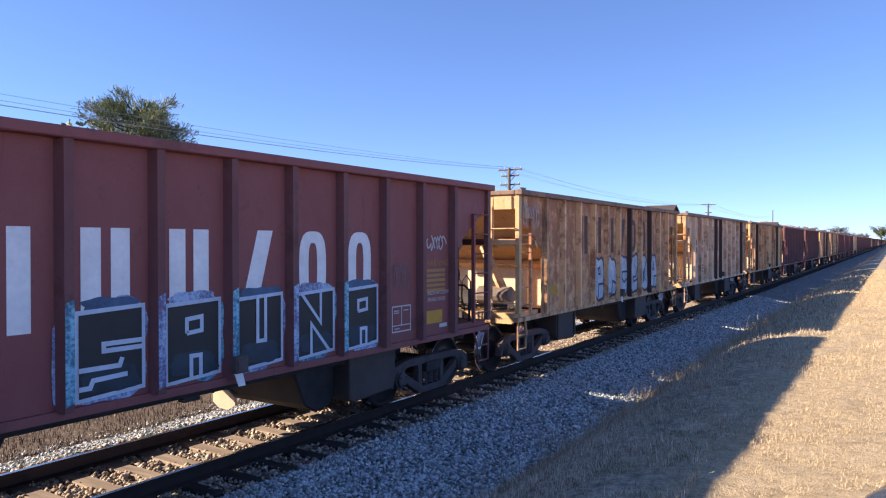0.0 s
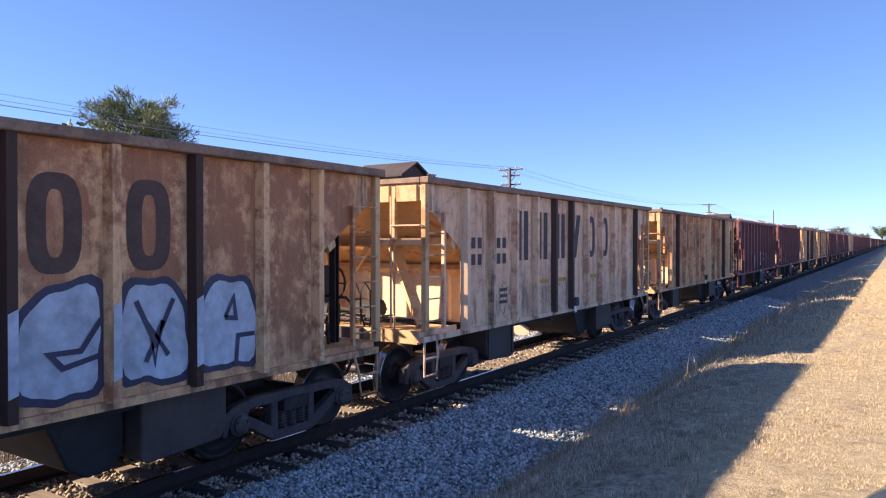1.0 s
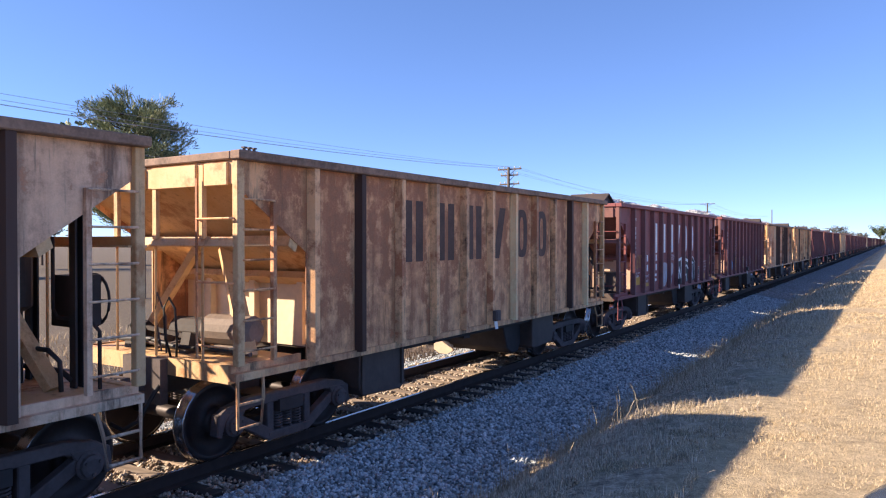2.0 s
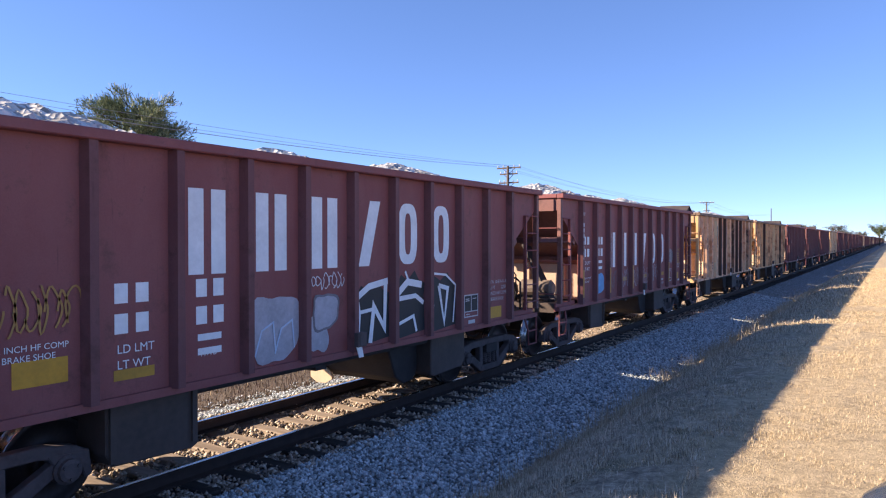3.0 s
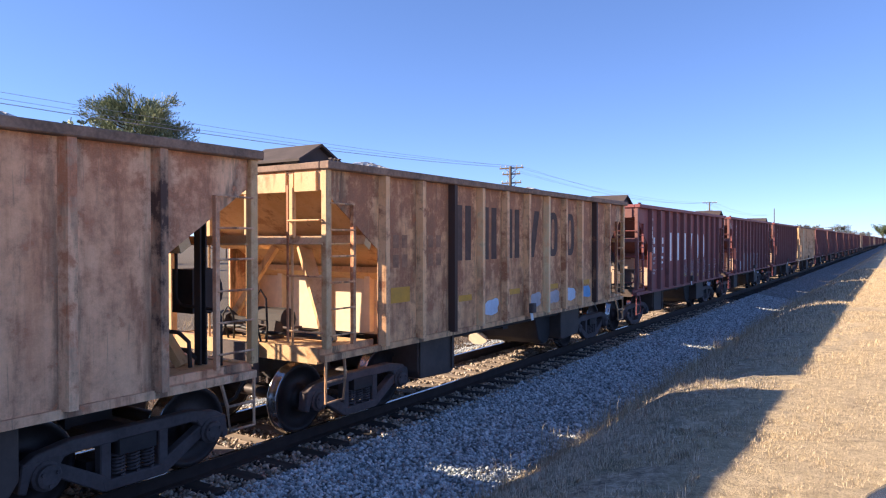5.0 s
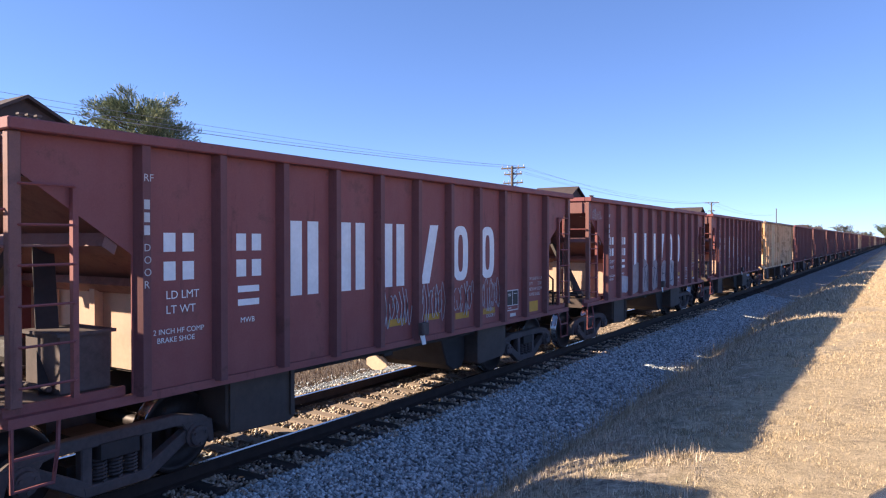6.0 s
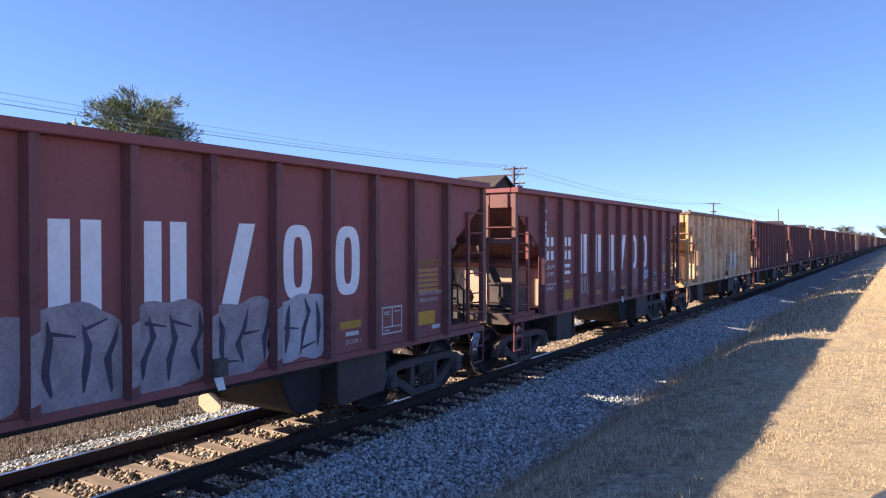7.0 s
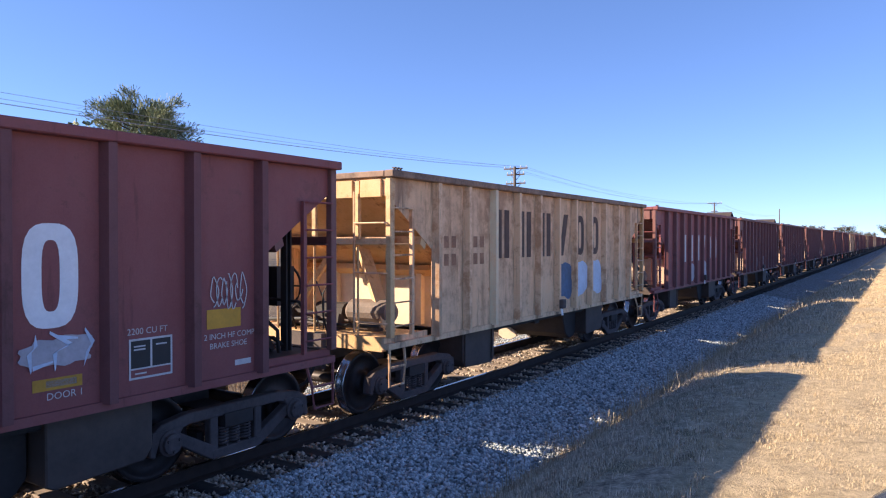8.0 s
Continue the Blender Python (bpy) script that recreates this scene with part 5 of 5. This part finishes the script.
    scrawl(c[0], bay(4) - 0.3, 1.96, 0.6, 0.16, 98, "white", 0.018, 5)
    part("reflector", "refl_y", b_rect(0.46, 0.22), "yellow", c[0], "yellow reflective patch", (0, bay(0) - 0.2, 1.34))
    reflectors(c[0], (1,), 1.26, "yellow_dull")
    reflectors(c[0], (3, 6), 1.52)

    # car 5: maroon with yellow upright strips
    c = cars[5] = build_car("maroon", maroon + " heaped high with grey stone", load=high)
    owner_blocks(c[0], "white", 1.86)
    data_marks(c[0], "white", True)
    rear_marks(c[0], "warning")
    for i in (0, 2, 4, 8):
        part("reflector", "refl_v", b_rect(0.055, 0.62), "yellow", c[0], "upright yellow reflective strip", (0.104, FIRST + BAY * i - 0.0275, 1.25))
    patch(c[0], bay(1) - 0.02, 1.50, 0.52, 0.46, 110, "g_sky")
    for i, y in enumerate((2, 3, 4, 5, 6)):
        scrawl(c[0], bay(y) - 0.3, 1.35, 0.62, 0.42, 111 + i, "g_silver" if i else "g_grey", 0.026, 3)
    patch(c[0], bay(8) + 0.1, 2.05, 0.5, 0.4, 118, "g_grey")
    scrawl(c[0], bay(8) - 0.2, 1.85, 0.5, 0.4, 119, "g_silver", 0.03, 4)
    reflectors(c[0], (3, 5, 7), 1.48, "yellow_dull")

    # car 6: brown with dark blocks
    c = cars[6] = build_car("tan", "rusted tan ballast hopper car with dark faded blocks", hood=True, load=(0.60, 2), gear="none")
    owner_blocks(c[0], "dark_letter", 2.22, 0.90)
    data_marks(c[0], "faded", False)
    for i, m in ((3, "g_grey"), (4, "g_dusty"), (5, "g_dusty")):
        patch(c[0], bay(i), 1.45, 0.40, 0.24 + 0.08 * (i == 3), 130 + i, m, None, 0.03)
    bars(c[0], 3, 0.30, 0.06, 0.05, "faded", (0, bay(1) - 0.1, 1.62))

    # car 7: tan with yellow patches
    c = cars[7] = build_car("brown", "rust-brown ballast hopper car with yellow patches", hood=True, load=mid, gear="none")
    owner_blocks(c[0], "faded", 2.22, 0.90)
    data_marks(c[0], "faint", False)
    part("reflector", "refl_y", b_rect(0.46, 0.22), "yellow", c[0], "yellow reflective patch", (0, bay(0) - 0.25, 1.66))
    reflectors(c[0], (2, 4, 6, 8), 1.55)
    for i, m in ((3, "g_blue"), (7, "g_blue"), (8, "g_sky"), (5, "g_silver"), (6, "g_silver")):
        patch(c[0], bay(i), 1.38, 0.5, 0.26, 140 + i, m)

    # car 8: maroon with grey scrawls
    c = cars[8] = build_car("maroon", maroon + " with grey sprayed scrawls", hood=True, load=low, gear="box")
    owner_blocks(c[0], "white", 1.90)
    data_marks(c[0], "white", True)
    rear_marks(c[0], "exw")
    for i in (4, 5, 6, 7):
        scrawl(c[0], bay(i) - 0.34, 1.36, 0.68, 0.46, 150 + i, "g_silver", 0.026, 5)
        reflectors(c[0], (i,), 1.28 if i > 5 else 1.34, "yellow_dull")

    # car 9: maroon with a wide silver and grey piece
    c = cars[9] = build_car("maroon", maroon + " with a wide silver graffiti piece", hood=True, load=low, gear="none")
    owner_blocks(c[0], "white", 1.86)
    data_marks(c[0], "white", True)
    rear_marks(c[0], "warning")
    for i in range(2, 7):
        patch(c[0], bay(i) - 0.02, 1.52, 0.90, 0.80 + 0.12 * (i in (3, 4)), 160 + i, "g_dusty" if i < 6 else "g_silver")
        if i > 2:
            wild(c[0], bay(i) - 0.38, 1.20, 0.76, 0.70, 165 + i, "g_indigo", 0.075)
            post_spray(c[0], i, 1.20, 0.62, "g_dusty")
    patch(c[0], bay(1) + 0.1, 1.42, 0.6, 0.44, 175, "g_silver")
    reflectors(c[0], (3, 4, 6, 7), 1.42, "yellow_dull")
    scrawl(c[0], 0.32, 3.02, 0.62, 0.22, 176, "g_silver", 0.016, 6)

    # car 10: maroon
    c = cars[10] = build_car("maroon", maroon + " with small pale scrawls", hood=True, gear="box", load=low)
    owner_blocks(c[0], "white", 1.82)
    data_marks(c[0], "white", True)
    rear_marks(c[0], "plain")
    for i in (2, 3, 4, 5, 6):
        scrawl(c[0], bay(i) - 0.34, 1.32, 0.64, 0.46, 180 + i, "g_grey" if i % 2 else "grey_white", 0.024, 4)
    patch(c[0], bay(7), 1.62, 0.58, 0.24, 190, "g_silver", None, 0.08)
    wild(c[0], bay(7) - 0.28, 1.46, 0.56, 0.34, 192, "g_blue", 0.04)
    scrawl(c[0], bay(9) - 0.2, 1.86, 0.44, 0.30, 191, "grey_white", 0.02, 4)
    part("reflector", "refl_y", b_rect(0.46, 0.22), "yellow_dull", c[0], "dull yellow patch", (0, bay(1) - 0.2, 1.30))
    reflectors(c[0], (3, 5, 7), 1.30, "yellow_dull")

    # car 11: yellow buff with a blue patch
    c = cars[11] = build_car("yellow_buff", "yellowish buff ballast hopper car with a blue patch", load=low)
    owner_blocks(c[0], "faded", 2.24, 0.86)
    data_marks(c[0], "faint", False)
    for i in (5, 6, 7):
        patch(c[0], bay(i), 1.72, 0.74, 0.74, 200 + i, "g_deep" if i == 5 else "g_blue")
    # the cars further back
    kinds = {12: ("maroon", False), 13: ("maroon_red", True), 14: ("maroon_red", True), 15: ("maroon_red", False), 16: ("maroon_red", False), 17: ("maroon_red", False), 18: ("maroon", True)}
    rng = random.Random(4)
    for k in range(12, 19):
        paint, hood = kinds[k]
        c = cars[k] = build_car(paint, maroon, hood=hood, load=(low, mid)[k % 2])
        if paint.startswith("maroon"):
            owner_blocks(c[0], "grey_white", 1.86)
            for i in (3, 4, 5):
                if rng.random() < 0.5:
                    patch(c[0], bay(i), 1.5, 0.7, 0.6, 300 + k * 7 + i, rng.choice(("g_silver", "g_grey", "g_blue")))
    c = cars[-1] = build_car("maroon", maroon, load=low)
    owner_blocks(c[0], "white", 1.86)
    # repeats to the far end of the train
    far = {}
    for paint, text in (("tan", rusty), ("maroon", maroon), ("maroon_red", maroon)):
        far[paint] = build_car(paint, text + " far down the line", load=low, near=False, gear="none", hood=paint == "maroon_red")
        owner_blocks(far[paint][0], "faded" if paint == "tan" else "grey_white", 2.22 if paint == "tan" else 1.86, 0.88)
    cars[19], cars[20], cars[21] = far["tan"], far["maroon"], far["maroon_red"]
    pattern = [0, 1, 0, 0, 1, 1, 0, 0, 0, 1, 0, 0, 0, 1, 0, 0, 1, 0, 0, 0, 1, 1, 0, 0, 0, 0, 1, 0, 0, 0, 0, 1, 0]
    for i, tan in enumerate(pattern):
        k = 22 + i
        src = far["tan" if tan else ("maroon", "maroon_red", "maroon")[i % 3]][0]
        cars[k] = (copy_thing(src, pose(0, PITCH * k, 0)), [])
    return cars


CARS = build_train()


# ---- poles, wires, trees and far things ----
def build_pole(y, height, arms, x=-21.0):
    pole = new("utility_pole")
    pole.location = (x, y, near_height(x))
    tagged(pole, "weathered wooden utility pole with crossarms", "utility pole", "poles along the road")
    h = height - near_height(x)
    part("shaft", f"shaft{h:.1f}", lambda bm: add_tube(bm, [(0, 0, 0), (0, 0, h * 0.5), (0, 0, h)], 0.15, 10, True, [0.17, 0.145, 0.115]), "pole", pole, smooth=True)
    for drop, half in arms:
        z = h - drop
        arm = part("crossarm", f"arm{half}", lambda bm: (add_box(bm, -half, half, 0.12, 0.22, -0.06, 0.06), add_beam(bm, (-half * 0.55, 0.17, -0.02), (0, 0.17, -0.5), 0.04), add_beam(bm, (half * 0.55, 0.17, -0.02), (0, 0.17, -0.5), 0.04)), "pole", pole, at=(0, 0, z))
        for k in (-0.92, -0.45, 0.45, 0.92):
            part("insulator", "insul", lambda bm: add_tube(bm, [(0, 0, 0.06), (0, 0, 0.12), (0, 0, 0.20), (0, 0, 0.24)], 0.05, 8, True, [0.02, 0.05, 0.06, 0.03]), "insulator", arm, at=(half * k, 0.17, 0))
    return pole


def build_wires():
    spans = [(-100, 8.8), (-22.7, 8.8), (55.0, 8.75), (132.7, 9.1), (212, 9.4)]
    for x, dz, sag in ((-22.0, 0.22, 1.12), (-21.45, 0.22, 1.2), (-20.05, 0.22, 1.3), (-20.6, 0.22, 0.95), (-21.2, -1.35, 1.0)):
        pts = []
        for (y0, z0), (y1, z1) in zip(spans, spans[1:]):
            for i in range(14):
                k = i / 14
                pts.append((x, y0 + (y1 - y0) * k, z0 + (z1 - z0) * k + dz - 4 * sag * k * (1 - k)))
        ob = part("overhead_wire", f"wire{x}", lambda bm: add_tube(bm, pts, 0.008, 4, False), "wire")
        tagged(ob, "thin sagging overhead wire between utility poles", "wire", "overhead wires")


def sprays(bm, rng, at, out, n, length, width, spread):
    """A tuft of thin leaf strips round the direction out."""
    for _ in range(n):
        d = (out + Vector((rng.gauss(0, spread), rng.gauss(0, spread), rng.gauss(0, spread)))).normalized()
        p = at + Vector((rng.gauss(0, 0.12), rng.gauss(0, 0.12), rng.gauss(0, 0.08)))
        s = d.cross(Vector((rng.gauss(0, 1), rng.gauss(0, 1), rng.gauss(0, 1)))).normalized() * width
        q = p + d * length * rng.uniform(0.6, 1.2)
        bm.faces.new([bm.verts.new(v) for v in (p - s * 0.4, p + s * 0.4, q + s, q - s)])


def build_pine(x, y, top, spread, seed):
    rng = random.Random(seed)
    tree = new("pine_tree")
    z0 = near_height(x)
    tree.location = (x, y, z0)
    tagged(tree, "broad evergreen pine with an uneven open crown", "tree")
    h = top - z0
    limbs = []
    for i in range(74):
        k = 0.30 + 0.70 * (i / 73) ** 0.8
        a = i * 2.4 + rng.uniform(-0.5, 0.5)
        reach = spread * (1.02 - ((k - 0.55) / 0.62) ** 2) * rng.uniform(0.6, 1.08) if k > 0.5 else spread * 0.95 * rng.uniform(0.6, 1.0)
        reach = max(0.5, reach)
        p = Vector((0.25 * math.sin(k * 4), 0, h * k * 0.90))
        q = p + Vector((math.cos(a) * reach, math.sin(a) * reach, reach * rng.uniform(0.22, 0.55)))
        q.z = min(q.z, h * rng.uniform(0.93, 1.0))
        mid = (p + q) / 2 - Vector((0, 0, 0.10 * reach))
        limbs.append((p, mid, q))

    def wood(bm):
        add_tube(bm, [(0, 0, 0), (0.1, 0, h * 0.3), (0.25 * math.sin(2.6), 0, h * 0.65), (0.1, 0, h * 0.93)], 0.2, 10, True, [0.30, 0.24, 0.15, 0.04])
        for p, m, q in limbs:
            add_tube(bm, [p, m, q], 0.05, 5, False, [0.055, 0.035, 0.012])

    def leaves(bm):
        for p, m, q in limbs:
            L = (q - p).length
            for j in range(int(14 + L * 14)):
                k = 0.30 + 0.72 * rng.random() ** 0.7
                base = p.lerp(m, k * 2) if k < 0.5 else m.lerp(q, min(1.0, k * 2 - 1))
                side = Vector((rng.gauss(0, 0.30), rng.gauss(0, 0.30), rng.gauss(0.08, 0.16))) * (1.1 - 0.5 * k)
                d = ((q - p).normalized() * 0.8 + Vector((0, 0, 0.55)) + side).normalized()
                sprays(bm, rng, base + side, d, 8, 0.27, 0.020, 0.5)
    part("trunk", f"pinewood{seed}", wood, "bark", tree)
    part("crown", f"pineleaf{seed}", leaves, "needles", tree)
    return tree


def build_far_tree(x, y, h, w, seed, leaf="far_leaf", bare=True):
    rng = random.Random(seed)
    tree = new("distant_tree")
    z0 = near_height(x)
    tree.location = (x, y, z0)
    tagged(tree, "distant grey-brown winter tree on the horizon" if bare else "green tree beside the far end of the track", "tree", "distant trees")
    limbs = []
    for i in range(26):
        a, k = rng.uniform(0, 6.28), rng.uniform(0.25, 0.75)
        p = Vector((0, 0, h * k))
        q = p + Vector((math.cos(a) * w * rng.uniform(0.2, 0.5), math.sin(a) * w * rng.uniform(0.2, 0.5), h * (1 - k) * rng.uniform(0.3, 0.98)))
        limbs.append((p, q))

    def wood(bm):
        add_tube(bm, [(0, 0, 0), (0, 0, h * 0.5), (0, 0, h * 0.85)], 0.2, 7, True, [h * 0.022, h * 0.015, h * 0.004])
        for p, q in limbs:
            add_tube(bm, [p, q], 0.05, 4, False, [h * 0.008, h * 0.002])

    def leaves(bm):
        for p, q in limbs:
            for j in range(36):
                b = p.lerp(q, 0.35 + 0.7 * rng.random()) + Vector((rng.gauss(0, w * 0.05), rng.gauss(0, w * 0.05), rng.gauss(0, h * 0.03)))
                sprays(bm, rng, b, Vector((rng.gauss(0, 1), rng.gauss(0, 1), 0.6)).normalized(), 2, h * 0.055, h * 0.012, 0.5)
    part("trunk", f"farwood{seed}", wood, "bark", tree)
    part("crown", f"farleaf{seed}", leaves, leaf, tree)


def build_house(x, y, w, d, h, turn=0):
    house = new("low_building")
    house.matrix_basis = pose(x, y, near_height(x), 0, 0, turn)
    tagged(house, "low pale building with a grey roof across the road", "building")
    part("wall", f"hw{x}", lambda bm: add_box(bm, 0, w, 0, d, 0, h), "siding", house)
    part("roof", f"hr{x}", lambda bm: add_slab(bm, [(-0.4, h + 0.003), (d + 0.4, h + 0.003), (d * 0.5, h + 1.3)], "x", -0.4, w + 0.4), "roof", house)
    for i in range(5):
        win = part("window", "hwin", lambda bm: add_box(bm, 0, 0.05, -0.5, 0.5, 0.9, 2.1), "grime", house, at=(w + 0.003, (i + 0.5) * d / 5, 0))
        part("pane", "hpane", lambda bm: add_box(bm, 0.05, 0.06, -0.42, 0.42, 0.98, 2.02), "glass", win)


def build_vehicle():
    """The front corner of a parked car below the camera."""
    car = new("parked_car")
    car.location = (7.388, -2.04, near_height(8.2) + 0.012)
    tagged(car, "glossy blue-grey parked car on the grass", "car")
    z = 0.985

    def body(bm):
        # side outline, front at +y, given a tumblehome by three slices
        out = [(0.05, 0.35), (0.02, 0.80), (0.25, 0.98), (2.6, 1.00), (3.2, z), (4.25, z - 0.02), (4.55, z - 0.14), (4.66, z - 0.36), (4.62, 0.40), (4.5, 0.25), (0.2, 0.25)]
        rings = []
        for x, inset in ((0.0, 0.09), (0.10, 0.0), (0.9, -0.03), (1.7, 0.0), (1.80, 0.09)):
            cy, cz = 2.3, 0.6
            rings.append([bm.verts.new((x, y + (cy - y) * inset, w + (cz - w) * inset)) for y, w in out])
        for a, b in zip(rings, rings[1:]):
            for j in range(len(out)):
                bm.faces.new((a[j], a[(j + 1) % len(out)], b[(j + 1) % len(out)], b[j]))
        bm.faces.new(rings[0]), bm.faces.new(rings[-1][::-1])

    def cabin(bm):
        a = [bm.verts.new(p) for p in ((0.10, 0.3, 0.98), (1.70, 0.3, 0.98), (1.70, 3.1, 0.98), (0.10, 3.1, 0.98))]
        b = [bm.verts.new(p) for p in ((0.30, 0.7, 1.42), (1.50, 0.7, 1.42), (1.50, 2.2, 1.42), (0.30, 2.2, 1.42))]
        for i in range(4):
            bm.faces.new((a[i], a[(i + 1) % 4], b[(i + 1) % 4], b[i]))
        bm.faces.new(b)
    part("body", "vbody", body, "vehicle", car, bevel=0.03, smooth=True)
    part("cabin", "vcabin", cabin, "glass", car)
    for x in (0.12, 1.68):
        for y in (0.9, 3.75):
            part("tyre", "vtyre", lambda bm: add_lathe(bm, [(-0.1, 0.2), (-0.1, 0.31), (-0.07, 0.33), (0.07, 0.33), (0.1, 0.31), (0.1, 0.2)], 20), "rubber", car, at=(x, y, 0.33))


def build_sunlit_scraps():
    rng = random.Random(8)
    # white scraps stand in for sunlit stalks along the ballast foot
    for x, y in ((2.95, 21.6), (3.0, 21.9), (2.9, 22.1), (3.15, 12.7), (3.3, 13.1), (3.05, 9.9), (2.2, 15.2), (3.2, 10.6), (3.5, 7.1)):
        k = rng.uniform(0.05, 0.11)
        s = rng.randint(0, 99)
        r2 = random.Random(s)
        z = max(near_height(x), bed_height(x)) + 0.02

        def scrap(bm):
            n = 6
            c = bm.verts.new((0, 0, k * 0.5))
            ring = [bm.verts.new((k * math.cos(6.283 * i / n) * r2.uniform(0.6, 1.3), k * math.sin(6.283 * i / n) * r2.uniform(0.6, 1.3), r2.uniform(0, k * 0.5))) for i in range(n)]
            low = [bm.verts.new(v.co - Vector((0, 0, 0.012))) for v in ring]
            for i in range(n):
                bm.faces.new((c, ring[i], ring[(i + 1) % n]))
                bm.faces.new((ring[i], low[i], low[(i + 1) % n], ring[(i + 1) % n]))
        ob = part("litter", f"lit{x}{y}", scrap, "litter", at=(x, y, z))
        tagged(ob, "crumpled white scrap of litter by the ballast", "litter", "litter")


def build_far():
    build_pole(55.0, 9.0, ((0.15, 1.15), (0.68, 0.85), (1.45, 0.95)))
    build_pole(132.7, 9.4, ((0.15, 1.25), (1.6, 0.6)))
    build_pole(212.0, 11.2, ())
    build_pole(-22.7, 9.0, ((0.15, 1.05),))
    build_wires()
    build_pine(-25.0, 21.9, 10.15, 3.15, 3)
    build_far_tree(-58, 37, 13.6, 4, 12, "needles", False)
    rng = random.Random(21)
    for i in range(16):
        build_far_tree(rng.uniform(-75, -10), 560 + rng.uniform(-90, 160), rng.uniform(8, 12.5), rng.uniform(9, 14), 30 + i)
    for i in range(6):
        build_far_tree(2 + 7 * i + rng.uniform(-1, 1), 380 + 22 * i, rng.uniform(8, 12), 9, 70 + i, "green_leaf", False)
    for i in range(18):
        build_far_tree(-75 + rng.uniform(-8, 8), -10 + 9 * i, rng.uniform(5, 7), 7, 90 + i)
    road = part("road", "road", lambda bm: add_box(bm, -17.5, -11.5, -80, 700, -0.9, -0.60), "asphalt")
    tagged(road, "pale asphalt road beyond the track", "road", kind="structure")
    build_house(-62, 4, 9, 22, 3.0)
    build_vehicle()
    build_sunlit_scraps()


build_far()


def build_ties():
    """The ties: the nearest as pieces of their own, the rest joined."""
    track = new("railway_ties")
    tagged(track, "creosoted wooden railway ties bedded in ballast", "ties", kind="structure")
    rng = random.Random(2)

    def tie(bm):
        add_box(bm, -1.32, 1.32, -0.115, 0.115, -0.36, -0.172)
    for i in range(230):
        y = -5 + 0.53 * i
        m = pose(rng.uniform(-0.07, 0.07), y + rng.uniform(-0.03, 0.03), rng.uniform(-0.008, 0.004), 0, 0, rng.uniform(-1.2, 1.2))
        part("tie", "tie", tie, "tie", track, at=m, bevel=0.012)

    def rest(bm):
        for i in range(400):
            y = 116.9 + 0.53 * i
            add_box(bm, -1.32, 1.32, y - 0.115, y + 0.115, -0.36, -0.172)
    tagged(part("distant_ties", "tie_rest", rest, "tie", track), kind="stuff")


build_ties()


# ---- what moves ----
# the leading end of car 0, in metres along the track, time by time
TRAVEL = [(0.0, -0.57), (0.5, -8.35), (1.0, -16.1), (1.5, -24.02), (2.0, -32.05), (2.5, -40.1), (3.0, -48.15), (3.5, -56.19), (4.0, -64.2), (4.5, -72.2),
          (5.0, -80.29), (5.5, -88.3), (6.0, -96.4), (6.5, -104.44), (7.0, -112.5), (7.5, -120.5), (8.0, -128.68)]


def lead(t):
    return float(np.interp(t, [a for a, _ in TRAVEL], [b for _, b in TRAVEL]))


def motions():
    steps = [i / 30 for i in range(241)]
    roll = [(t, (lead(0) - lead(t)) / WHEEL) for t in steps]
    for k, (car, sets) in CARS.items():
        walk(car, [(t, pose(0, s + PITCH * k, 0)) for t, s in TRAVEL])
        if -1 <= k <= 13:
            for ob, sign in sets:
                y, z = ob.location.y, ob.location.z
                walk(ob, [(t, Matrix.Translation((0, y, z)) @ Matrix.Rotation(-sign * a, 4, "X")) for t, a in roll])


motions()
